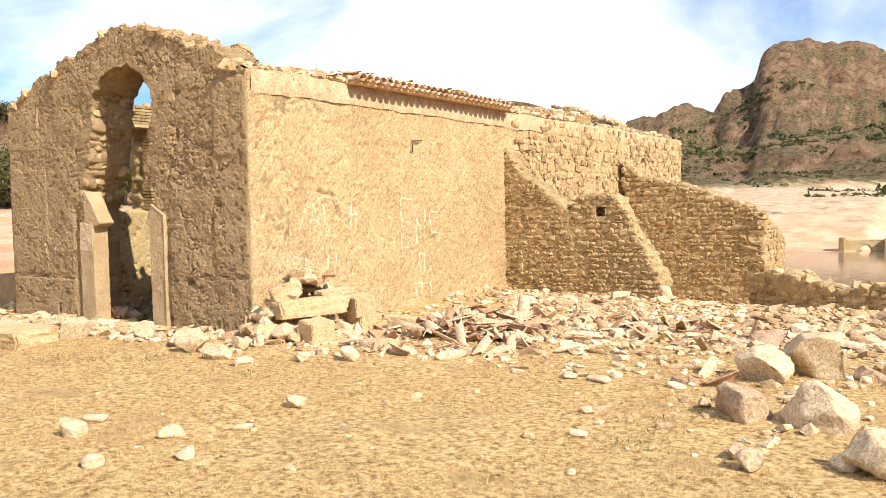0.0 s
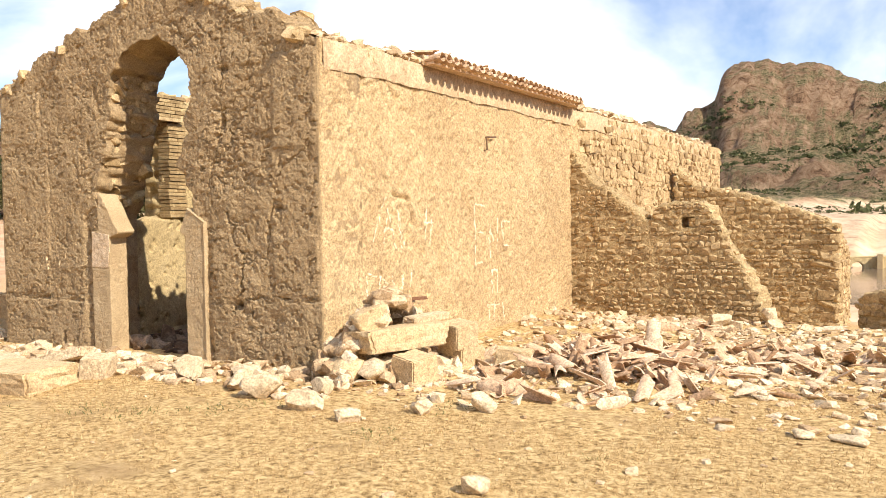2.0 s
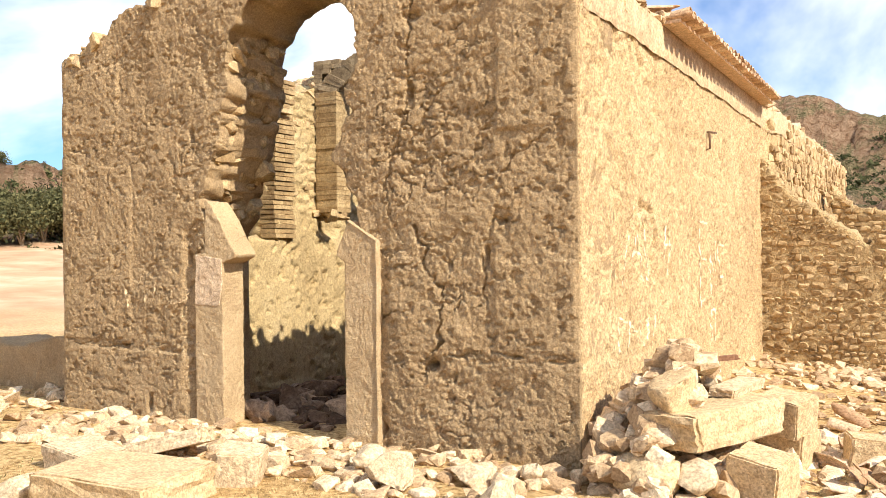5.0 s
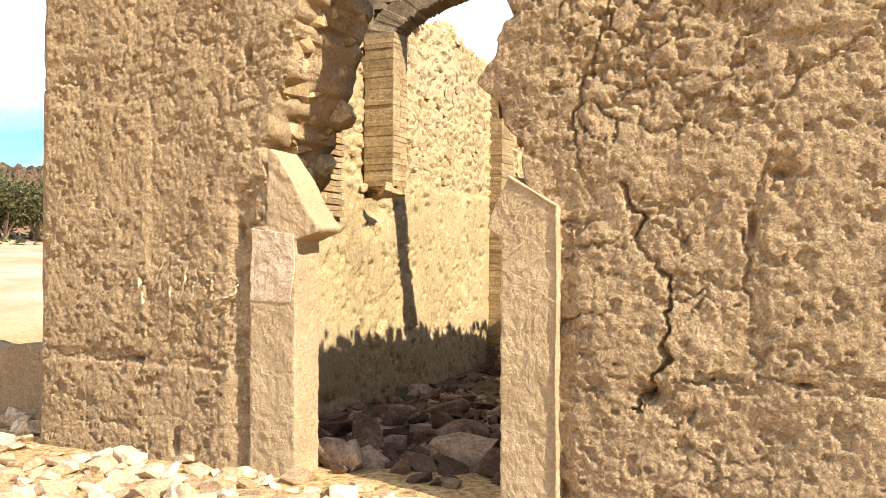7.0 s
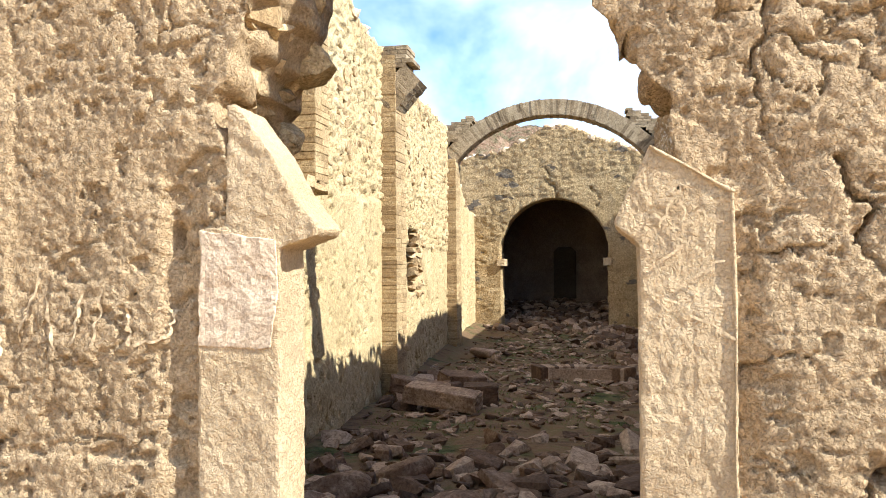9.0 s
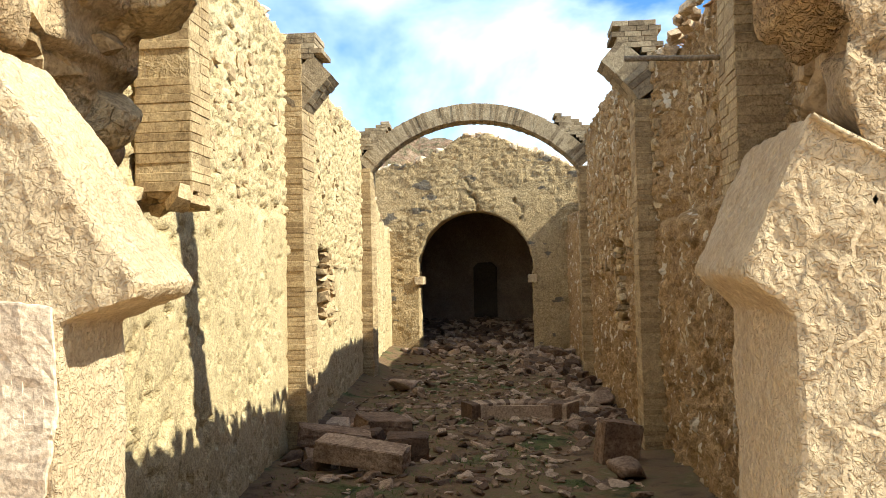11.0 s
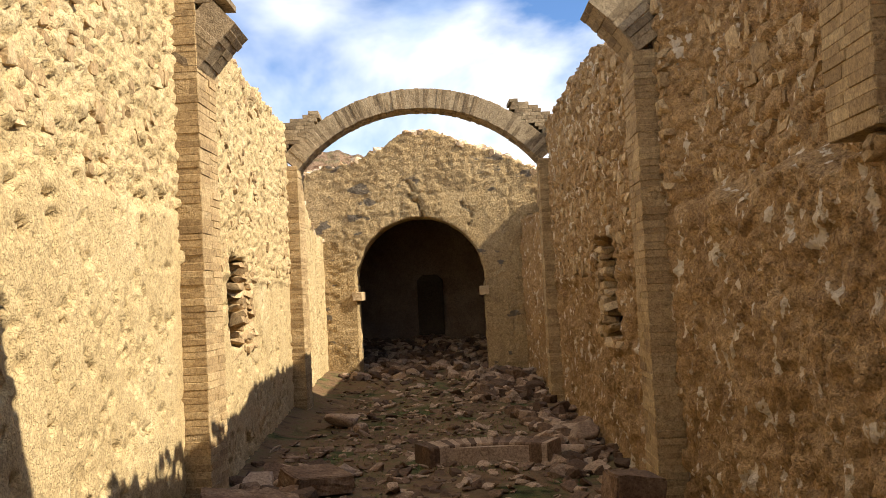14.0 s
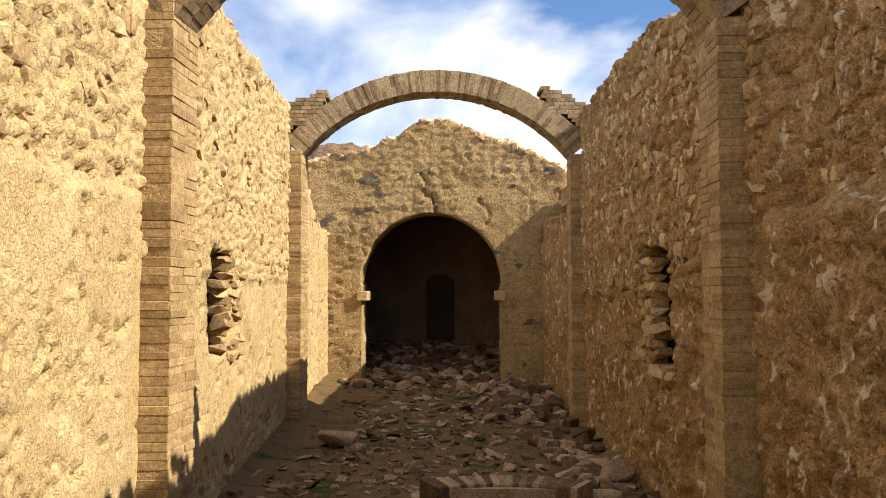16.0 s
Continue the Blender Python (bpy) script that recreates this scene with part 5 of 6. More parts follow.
PALE = stone_like("bleached boulder stone", (0.46, 0.34, 0.21), (0.6, 0.47, 0.31), (0.72, 0.6, 0.43), 45, 3.0, 0.9, relief=0.008)
BUFF, PINK = stone_like("buff sandstone", (0.44, 0.31, 0.17), (0.58, 0.43, 0.25), (0.68, 0.54, 0.35), 55, 3.0, 0.9, relief=0.008), stone_like("pinkish sandstone", (0.36, 0.24, 0.16), (0.48, 0.33, 0.22), (0.58, 0.44, 0.31), 40, 3.0, 0.9, relief=0.02)
TIMBER = stone_like("rotten reddish timber", (0.12, 0.06, 0.035), (0.22, 0.11, 0.065), (0.32, 0.18, 0.11), 40, 4.0, 0.6)
# the large slab and blocks before the door
block("stone_slab", "large flat pale slab lying before the doorway", 0.74, -2.27, 0.15, (0.52, 0.37, 0.16), 8, 1, BUFF, (-1, 1))
boulder("boulder", "smooth pale stone beside the slab", 0.03, -2.55, (0.2, 0.17, 0.13), 10, 44, PALE)
block("stone_block", "tilted pale stone leaning beside the slab", 0.05, -1.25, 0.2, (0.36, 0.16, 0.06), 20, 2, PALE, (-8, -14))
block("stone_block", "squat pale block behind the slab", 1.12, -1.55, 0.17, (0.15, 0.17, 0.17), 30, 3, PALE, (4, 6))
block("stone_block", "flat pale stone lying in rubble", -0.35, -1.75, 0.14, (0.3, 0.2, 0.1), -10, 4, PALE, (3, 4))
for k, (x, y, s, t) in enumerate(((3.55, -1.5, 0.2, 20), (3.1, -1.35, 0.17, 80), (4.3, -1.75, 0.16, 40), (2.2, -1.15, 0.22, 10), (2.62, -0.75, 0.16, 60), (1.75, -0.85, 0.17, 130), (3.95, -1.0, 0.15, 10), (2.95, -0.45, 0.12, 30), (4.9, -1.95, 0.13, 50), (5.35, -1.35, 0.12, 70), (5.8, -1.0, 0.14, 10))):
    boulder("boulder", "bleached rounded rubble stone by the wall's foot", x, y, (s * 1.15, s * 0.9, s * 0.78), t, 20 + k, PALE, sharp=0.85)
# the heap of stones against the long wall
block("stone_block", "long cracked ashlar resting on the heap", 4.15, 0.15, 0.5, (0.21, 0.54, 0.135), -24, 5, BUFF, (2, -3))
block("stone_block", "broken end of the long cracked ashlar", 4.5, 0.86, 0.47, (0.18, 0.17, 0.14), -20, 15, BUFF, (3, 5))
block("stone_block", "upright squared ashlar under the long block", 4.5, -0.1, 0.17, (0.18, 0.2, 0.185), -14, 6, BUFF, (2, 3))
block("stone_block", "rough block under the ashlar's broken end", 4.5, 0.95, 0.16, (0.2, 0.2, 0.19), -15, 7, BUFF, (0, 4))
block("stone_block", "rough squared stone beside the heap", 5.12, 1.12, 0.14, (0.21, 0.17, 0.16), 14, 8, BUFF, (0, 5))
boulder("boulder", "pale boulder on top of the heap", 3.9, -0.08, (0.23, 0.3, 0.19), 10, 41, BUFF, z=0.72)
boulder("boulder", "buff stone at the heap's foot", 3.78, -0.42, (0.24, 0.26, 0.2), 10, 42, BUFF, z=0.22)
boulder("boulder", "buff stone in the stone heap", 4.1, -0.4, (0.16, 0.2, 0.13), 10, 43, PALE, z=0.2)
block("stone_slab", "flat pale slab on the heap", 4.18, 0.68, 0.675, (0.1, 0.3, 0.035), -12, 9, PALE, (2, 3))
plank = block("timber", "dark reddish broken timber on the heap", 4.0, 0.5, 0.9, (0.03, 0.26, 0.018), -42, 10, TIMBER, (2, 0), "loose timber")
plank["category"] = "timber"
# boulders at the edge of the meadow
for k, (x, y, s, t, label) in enumerate((
        (10.55, -1.35, (0.44, 0.32, 0.25), -25, "smooth pinkish boulder in dry grass"), (11.2, -1.46, (0.42, 0.34, 0.29), -30, "pale split boulder in dry grass"),
        (10.35, 0.5, (0.38, 0.4, 0.33), 15, "rough lumpy boulder of old mortar"), (10.8, 0.98, (0.55, 0.48, 0.4), 35, "large pale flat-topped boulder"),
        (11.78, -2.55, (0.37, 0.3, 0.29), 10, "smooth pale boulder in the grass"), (11.7, 1.35, (0.42, 0.3, 0.2), -20, "long pale boulder in grass"),
        (11.0, -2.9, (0.15, 0.16, 0.14), 40, "small angular stone in dry grass"), (10.85, -2.65, (0.17, 0.15, 0.1), 10, "small buff stone in grass"),
        (11.18, -1.72, (0.16, 0.1, 0.09), 70, "small angular stone in dry grass"), (11.4, -1.55, (0.2, 0.14, 0.13), 20, "pale angular stone in grass"),
        (11.6, -2.5, (0.24, 0.18, 0.1), 0, "flat pale stone in grass"), (11.95, -2.3, (0.25, 0.15, 0.12), 60, "flat pale stone in grass"), (11.35, 0.95, (0.3, 0.24, 0.16), 20, "buff boulder in dry grass"),
        (9.95, 2.9, (0.4, 0.32, 0.24), 60, "buff weathered boulder by rubble"), (12.4, 2.4, (0.5, 0.36, 0.26), -20, "pale long boulder by rubble"), (12.2, 0.2, (0.34, 0.3, 0.2), 10, "pale boulder in dry grass"),
        (6.2, 7.0, (0.36, 0.26, 0.2), 10, "pale boulder by the broken wall"), (6.6, 6.5, (0.3, 0.22, 0.17), 50, "pale boulder by the broken wall"), (6.95, 7.7, (0.26, 0.26, 0.3), 20, "squared stone at the wall's end"),
        (7.1, 7.1, (0.34, 0.2, 0.16), 100, "pale boulder by the broken wall"), (5.95, 6.3, (0.2, 0.2, 0.15), 0, "buff stone by the broken wall"))):
    s = tuple((0.82 if max(s) > 0.36 else 0.68) * v for v in s)
    boulder("boulder", label, x, y, s, t, 60 + k, PINK if "pink" in label or "buff" in label else PALE, sharp=0.8)
# single stones on the grass
for k, (x, y, s) in enumerate(((5.93, -4.88, (0.18, 0.14, 0.12)), (5.68, -4.5, (0.13, 0.1, 0.05)), (6.64, -4.45, (0.13, 0.1, 0.07)), (7.2, -4.78, (0.15, 0.1, 0.05)), (6.8, -5.32, (0.09, 0.09, 0.08)), (8.14, -4.63, (0.06, 0.04, 0.03)),
                               (6.97, -3.98, (0.12, 0.07, 0.04)), (6.82, -3.12, (0.13, 0.1, 0.1)), (8.53, -0.5, (0.13, 0.1, 0.05)), (8.9, -0.52, (0.22, 0.12, 0.05)), (7.9, -0.6, (0.1, 0.07, 0.04)), (7.6, -2.2, (0.08, 0.06, 0.04)), (9.3, -1.9, (0.1, 0.08, 0.05)), (9.9, -3.6, (0.06, 0.05, 0.03)))):
    boulder("field_stone", "pale loose stone lying in dry grass", x, y, s, 37 * k, 100 + k, PALE, "stones in the grass", z=drop_at(x, y) + s[2] * 0.45)


def scatter(area, count, size, seed, flat=0.6, power=2.0, avoid=None):
    """Small stones strewn thickest in the middle of an area (x, y, half width, half depth, turn)."""
    rng = np.random.default_rng(seed)
    cx, cy, hx, hy, turn = area
    out = []
    while len(out) < count:
        a, b = rng.uniform(-1, 1, 2)
        if rng.random() < max(abs(a), abs(b)) ** power * 0.8:
            continue
        c, s = math.cos(turn), math.sin(turn)
        x, y = cx + a * hx * c - b * hy * s, cy + a * hx * s + b * hy * c
        if avoid and avoid(x, y):
            count -= 1
            continue
        r = size * min(2.2, rng.lognormal(0, 0.5))
        out.append((x, y, r, rng.uniform(0.8, 1.5), rng.uniform(0.7, 1.1), flat * rng.uniform(0.6, 1.2), rng.uniform(0, 6.3), rng.normal() * 0.25, rng.normal() * 0.25))
    p = np.array(out)
    z = ground_height(p[:, 0], p[:, 1])
    return [spot((q[0], q[1], zz + q[2] * q[5] * 0.45), (q[2] * q[3], q[2] * q[4], q[2] * q[5]), (q[7], q[8], q[6])) for q, zz in zip(out, z)]


in_wall = lambda x, y: (0 < y < 0.9 and -3 < x < 3.2 and not -0.5 < x < 0.9) or (0 < y < 20 and 1.5 < x < 3.3)
outer = scatter((0.5, -0.75, 3.6, 0.75, 0), 620, 0.05, 201, 0.6, avoid=in_wall) + scatter((4.4, 0.8, 1.2, 1.7, 0), 420, 0.05, 202, 0.6, avoid=in_wall) + scatter((6.5, 2.8, 3.4, 3.4, 0.1), 1500, 0.04, 203, 0.5, avoid=in_wall)
outer += scatter((8.6, 4.8, 3.4, 3.2, 0.2), 1300, 0.042, 204, 0.5) + scatter((10.9, 4.6, 1.8, 2.2, 0), 260, 0.075, 205, 0.5) + scatter((5.0, 6.6, 2.0, 1.3, 0), 380, 0.05, 206) + scatter((10.8, -0.6, 1.6, 2.4, 0), 120, 0.04, 207) + scatter((8, -3.5, 6, 4.5, 0), 260, 0.016, 208, 0.5, 6) + scatter((-4.5, -0.2, 1.6, 1.2, 0), 140, 0.06, 209)
heap_rng = np.random.default_rng(210)
for _ in range(420):
    a, r = heap_rng.uniform(0, 6.3), heap_rng.uniform(0, 1) ** 0.7
    x, y = 3.85 + 0.75 * r * math.cos(a), 0.4 + 1.05 * r * math.sin(a)
    if x < 3.25:
        continue
    s = heap_rng.uniform(0.03, 0.11)
    outer.append(spot((x, y, 0.05 + (0.95 if x < 4.0 else 0.3) * (1 - r) ** 0.8 + s * 0.3), (s * 1.2, s, s * 0.75), tuple(heap_rng.uniform(-0.6, 0.6, 2)) + (heap_rng.uniform(0, 6.3),)))
tagged(new("rubble", joined("rubble", [(RUBBLES[k % 14], m) for k, m in enumerate(outer)], RUBBLE)), "pale broken stones strewn along the walls", "rubble", kind="stuff")

# fallen roof tiles
rng = np.random.default_rng(220)
tiles = []
for k in range(330):
    g = rng.normal(size=2)
    x, y = (6.15 + 0.6 * g[0], 1.4 + 0.85 * g[1]) if k < 210 else (7.8 + 1.5 * g[0], 3.2 + 1.4 * g[1])
    if x < 3.5:
        continue
    d = math.hypot((x - 6.15) / 1.1, (y - 1.4) / 1.4)
    z = drop_at(x, y) + 0.04 + 0.2 * max(0, 1 - d) * rng.random()
    s = rng.uniform(0.6, 1.15)
    tiles.append(Matrix.Translation((x, y, z)) @ pose(0, 0, 0, rng.normal() * 28, rng.normal() * 30 + (180 if rng.random() < 0.4 else 0), rng.uniform(0, 360)) @ spot((0, 0, 0), (0.18 * s, 0.36 * s, 0.15 * s)))
near_tiles, far_tiles = tiles[:150], tiles[150:]
for k, m in enumerate(near_tiles):
    ob = new("roof_tile", (SHARDS + TILES)[k % 7])
    ob.matrix_world = m
    tagged(ob, "broken half-round clay roof tile on the rubble", "tile", "fallen roof tiles")
tagged(new("tile_shards", joined("tile_shards", [(SHARDS[k % 6], m) for k, m in enumerate(far_tiles)], TILE)), "scattered shards of clay roof tile", "tile shards", kind="stuff")
stood = new("roof_tile", TILES[0])
stood.matrix_world = Matrix.Translation((6.35, 2.6, 0.3)) @ pose(0, 0, 0, 78, 8, 30) @ spot((0, 0, 0), (0.2, 0.42, 0.17))
tagged(stood, "whole clay roof tile standing upright in the heap", "tile", "fallen roof tiles")

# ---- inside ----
# rubble in a darker brown than the stones outside
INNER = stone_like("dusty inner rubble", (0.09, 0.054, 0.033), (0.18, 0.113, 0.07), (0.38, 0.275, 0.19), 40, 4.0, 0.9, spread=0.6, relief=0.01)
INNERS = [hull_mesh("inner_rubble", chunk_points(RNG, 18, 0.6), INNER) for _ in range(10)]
inner = scatter((-0.3, 2.6, 1.7, 2.4, 0), 420, 0.07, 231, avoid=in_wall) + scatter((-0.5, 8.0, 1.8, 4.2, 0.08), 740, 0.042, 232, 0.4) + scatter((-0.8, 14.5, 1.8, 5.6, 0.07), 850, 0.045, 233, 0.35) + scatter((-1.2, 21.5, 1.8, 2.4, 0.0), 420, 0.075, 234, 0.6)
inner += scatter((1.2, 11.5, 0.5, 2.6, 0.07), 220, 0.07, 235, 0.7) + scatter((0.6, 17.5, 0.7, 2.2, 0.07), 260, 0.08, 236, 0.7) + scatter((-1.9, 8.6, 0.5, 1.6, 0.08), 130, 0.1, 237, 0.5)
for k in range(420):
    x, y = -1.2 + RNG.uniform(-1.9, 1.9), 21.4 + 2.9 * RNG.random() ** 0.7
    s = RNG.uniform(0.05, 0.15)
    inner.append(spot((x, y, drop_at(x, y) + 0.17 * (y - 21.4) + s * 0.2), (s * 1.3, s, s * 0.6), tuple(RNG.uniform(-0.3, 0.3, 2)) + (RNG.uniform(0, 6.3),)))
tagged(new("floor_rubble", joined("floor_rubble", [(INNERS[k % 10], m) for k, m in enumerate(inner)], INNER)), "dark brown stones and brick bits strewn over the nave floor", "rubble", kind="stuff")
for k, (x, y, s, t, label) in enumerate((
        (0.35, 0.95, (0.34, 0.26, 0.2), 20, "rough grey boulder inside the doorway"), (0.62, 0.75, (0.17, 0.15, 0.14), 0, "grey stone inside the doorway"), (-0.12, 1.9, (0.26, 0.24, 0.2), 40, "grey boulder on the nave floor"),
        (-0.62, 1.1, (0.17, 0.14, 0.22), 10, "upright stone beside the doorway"), (-0.48, 0.42, (0.19, 0.15, 0.13), 30, "pale stone on the threshold"), (-0.75, 2.9, (0.25, 0.2, 0.14), 70, "grey boulder on the nave floor"),
        (0.75, 1.6, (0.22, 0.2, 0.16), 0, "grey boulder on the nave floor"), (-1.1, 2.2, (0.3, 0.22, 0.14), 20, "flat grey stone on the nave floor"), (1.25, 6.6, (0.2, 0.3, 0.16), 10, "stone at the shaded wall's foot"),
        (1.3, 11.3, (0.26, 0.22, 0.18), 50, "pale boulder heaped by the pilaster"), (1.1, 10.5, (0.18, 0.18, 0.14), 0, "pale stone heaped by the pilaster"), (-1.62, 13.0, (0.16, 0.11, 0.1), 30, "pale stone on the mossy floor"), (-1.95, 13.5, (0.3, 0.26, 0.17), 0, "dark stump-like stone on the floor"))):
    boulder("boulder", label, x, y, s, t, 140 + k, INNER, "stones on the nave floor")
for k, (x, y, z, s, t, tilt) in enumerate(((-1.35, 6.9, 0.0, (0.46, 0.16, 0.1), -12, (8, 6)), (-0.95, 7.4, -0.05, (0.22, 0.17, 0.14), 8, (0, 0)), (-1.9, 8.0, -0.05, (0.4, 0.2, 0.1), 20, (4, 10)), (1.25, 7.5, -0.02, (0.2, 0.17, 0.24), 15, (0, 8)), (-1.55, 9.1, -0.08, (0.3, 0.24, 0.09), 35, (6, 4)))):
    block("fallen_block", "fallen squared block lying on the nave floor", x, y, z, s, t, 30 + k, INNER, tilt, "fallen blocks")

# the slits in the side walls: deep shade painted as a dark panel, the far jamb a ladder of broken brick-like stones
for name, x, face, y_near, y_far, z_low in (("left_wall", -2.66, 1, 10.1, 10.84, 1.14), ("right_wall", 1.62, -1, 9.95, 10.8, 1.1)):
    wall = next(c for c in church.children if c.name.startswith(name))
    back = x - face * 0.32
    part("infill", box_core("infill", back - 0.1, back + 0.1, 9.4, 11.6, 0.8, 2.6, RECESS_SHADE), wall, "dark panel for the shade in a deep slit")
    srng = np.random.default_rng(int(y_far * 10))
    for k in range(13):
        z = z_low + 0.082 * k
        y = y_far - 0.02 + srng.normal() * 0.05 + 0.05 * math.sin(k * 1.3)
        for j in range(3):
            part("stone", CHUNKS[(k + 5 * j) % 14], wall, "", spot((x - face * (0.05 + srng.uniform(0, 0.05)), y + 0.2 * j, z), (0.1, 0.13, 0.045 + srng.uniform(0, 0.012)), tuple(srng.normal(size=3) * 0.12)))
    part("sill", CHUNKS[5], wall, "", spot((x - face * 0.12, (y_near + y_far) / 2, z_low - 0.07), (0.16, (y_far - y_near) * 0.6, 0.06), (0, 0, 0.05)))

# a fallen piece of arch: bricks on edge in a shallow curve
piece = thing("fallen_arch", "fallen piece of brick arch lying in the nave", "arch piece")
cv = []
for k in range(22):
    a = radians(62 + 56 * k / 21)
    cv.append(Matrix.Translation((0.16 - 1.5 * math.cos(a), 9.0 + 1.5 * math.sin(a), -0.19)) @ Matrix.Rotation(-a, 4, "Z") @ spot((0, 0, 0), (0.2, 0.035, 0.19)))
DUSKY = [brick_mesh("dusky_brick", INNER, 0.05, 90 + k) for k in range(4)]
emit(piece, "brick", cv, DUSKY, INNER, lambda p: True)
part("mortar_bed", box_core("mortar_bed", -0.4, 0.72, 10.22, 10.5, -0.5, -0.03, INNER), piece)

# broken corbel stones under the hanging pilasters
for x0, y0, z0, seed in ((-1.84, 3.46, 2.27, 501), (2.05, 4.5, 2.27, 502)):
    crng = np.random.default_rng(seed)
    for _ in range(16):
        part("corbel_stone", CHUNKS[int(crng.integers(14))], church, "", spot((x0 + crng.uniform(-0.17, 0.17), y0 + crng.uniform(-0.14, 0.16), z0 + crng.uniform(-0.05, 0.08)), (crng.uniform(0.05, 0.11), crng.uniform(0.05, 0.1), crng.uniform(0.03, 0.05)), tuple(crng.normal(size=3) * 0.3)))

# iron hook in the long wall, pole in the nave
IRON = stone_like("rusty iron", (0.05, 0.03, 0.02), (0.12, 0.065, 0.035), (0.2, 0.11, 0.06), 60, 6, 0.3, 0.7)
WOOD = stone_like("weathered wood", (0.2, 0.15, 0.1), (0.34, 0.27, 0.19), (0.48, 0.4, 0.3), 60, 6, 0.4, 0.8)


def rod(name, points, radius, material):
    """A round bar bent through the given points."""
    verts, faces, n = [], [], 8
    p = [Vector(q) for q in points]
    for i, c in enumerate(p):
        way = (p[min(i + 1, len(p) - 1)] - p[max(i - 1, 0)]).normalized()
        a = way.orthogonal().normalized()
        b = way.cross(a)
        verts += [tuple(c + (a * math.cos(k * math.tau / n) + b * math.sin(k * math.tau / n)) * radius) for k in range(n)]
        if i:
            o = n * (i - 1)
            faces += [(o + k, o + (k + 1) % n, o + n + (k + 1) % n, o + n + k) for k in range(n)]
    faces += [tuple(range(n))[::-1], tuple(range(n * (len(p) - 1), n * len(p)))]
    return mesh_of(name, verts, faces, material)


tagged(new("wall_hook", rod("wall_hook", [(3.1, 4.28, 3.15), (3.2, 4.28, 3.15), (3.22, 4.55, 3.17), (3.1, 4.56, 3.17)], 0.014, IRON)), "bent rusty iron hook in the rendered wall", "hook")
tagged(new("wall_hook", rod("wall_hook_low", [(3.2, 4.26, 3.15), (3.21, 4.25, 2.95), (3.13, 4.2, 2.92)], 0.013, IRON)), "bent rusty iron bar in the rendered wall", "hook")
tagged(new("pole", rod("pole", [(1.13, 4.53, 3.29), (2.45, 5.0, 3.36)], 0.022, WOOD)), "thin wooden pole jutting from the shaded wall", "pole")

# scratched marks: plain strokes on the render
SCRATCH = stone_like("scratched pale render", (0.68, 0.53, 0.34), (0.82, 0.68, 0.47), (0.88, 0.77, 0.58), 60, 4, 0.4)


DIM = stone_like("gouged render", (0.46, 0.33, 0.19), (0.6, 0.45, 0.27), (0.7, 0.55, 0.35), 60, 4, 0.4)


def strokes(name, label, pairs, place, width, parent, material=SCRATCH):
    """Thin scratched strokes between pairs of wall points, each a part of its own."""
    for (u0, z0), (u1, z1) in pairs:
        verts, faces, n = [], [], 14
        for i in range(n + 1):
            t = i / n
            u, z = u0 + (u1 - u0) * t, z0 + (z1 - z0) * t
            u, z = u + 0.006 * math.sin(17 * t + u0 * 9), z + 0.006 * math.sin(13 * t + z0 * 7)
            k = math.hypot(u1 - u0, z1 - z0)
            px, pz = -(z1 - z0) / k * width / 2, (u1 - u0) / k * width / 2
            w = 0.55 + 0.45 * math.sin(9 * t + u0 * 3) ** 2
            verts += [place(u + px * w, z + pz * w), place(u - px * w, z - pz * w)]
            if i:
                b = len(verts) - 4
                faces.append((b, b + 1, b + 3, b + 2))
        part(name, mesh_of(name, verts, faces, material), parent, label)


side_at = lambda u, z: (CORNER + 0.006 + float(side_front(np.array([u]), np.array([z]))[0]), u + 0.03, z)
strokes("scratch", "pale scratched strokes", [((0.97, 1.42), (1.36, 2.15)), ((1.3, 1.5), (1.4, 2.0)), ((1.4, 2.0), (1.58, 1.45)), ((1.33, 1.75), (1.5, 1.72)), ((1.62, 2.05), (1.72, 1.45)), ((1.62, 2.05), (1.8, 1.5)), ((2.35, 1.5), (2.38, 2.0)), ((2.5, 1.5), (2.5, 1.95)), ((2.3, 1.8), (2.55, 1.8))], side_at, 0.034, next(c for c in church.children if c.name.startswith("side_wall")))
strokes("scratch", "pale scratched strokes", [((3.86, 1.05), (3.88, 2.1)), ((3.88, 2.08), (4.2, 2.05)), ((3.87, 1.65), (4.15, 1.62)), ((3.86, 1.15), (4.1, 1.15)), ((4.35, 1.2), (4.38, 1.75)), ((4.38, 1.7), (4.5, 1.45)), ((4.65, 1.85), (4.66, 1.3)), ((4.85, 1.85), (4.85, 1.4)), ((4.85, 1.4), (5.2, 1.38)), ((4.85, 1.8), (5.1, 1.8)), ((4.45, 1.0), (4.46, 0.62)), ((4.62, 1.0), (4.63, 0.6)), ((4.4, 1.02), (4.65, 1.0)),
    ((4.3, 0.5), (4.32, 0.2)), ((4.5, 0.5), (4.5, 0.15)), ((4.3, 0.45), (4.7, 0.42)), ((4.8, 0.45), (4.85, 0.2))], side_at, 0.034, next(c for c in church.children if c.name.startswith("side_wall")))
strokes("scratch", "pale scratched strokes", [((0.9, 1.2), (0.9, 0.75)), ((0.9, 1.18), (1.1, 1.1)), ((1.2, 1.15), (1.15, 0.8)), ((1.2, 1.12), (1.35, 1.0)), ((1.45, 1.1), (1.6, 0.85)), ((1.75, 1.12), (1.7, 0.9)), ((1.95, 1.15), (1.9, 0.9))], side_at, 0.026, next(c for c in church.children if c.name.startswith("side_wall")))
front_at = lambda u, z: (u, -0.014 - float(facade_front(np.array([u - XL]), np.array([z]))[0]), z)
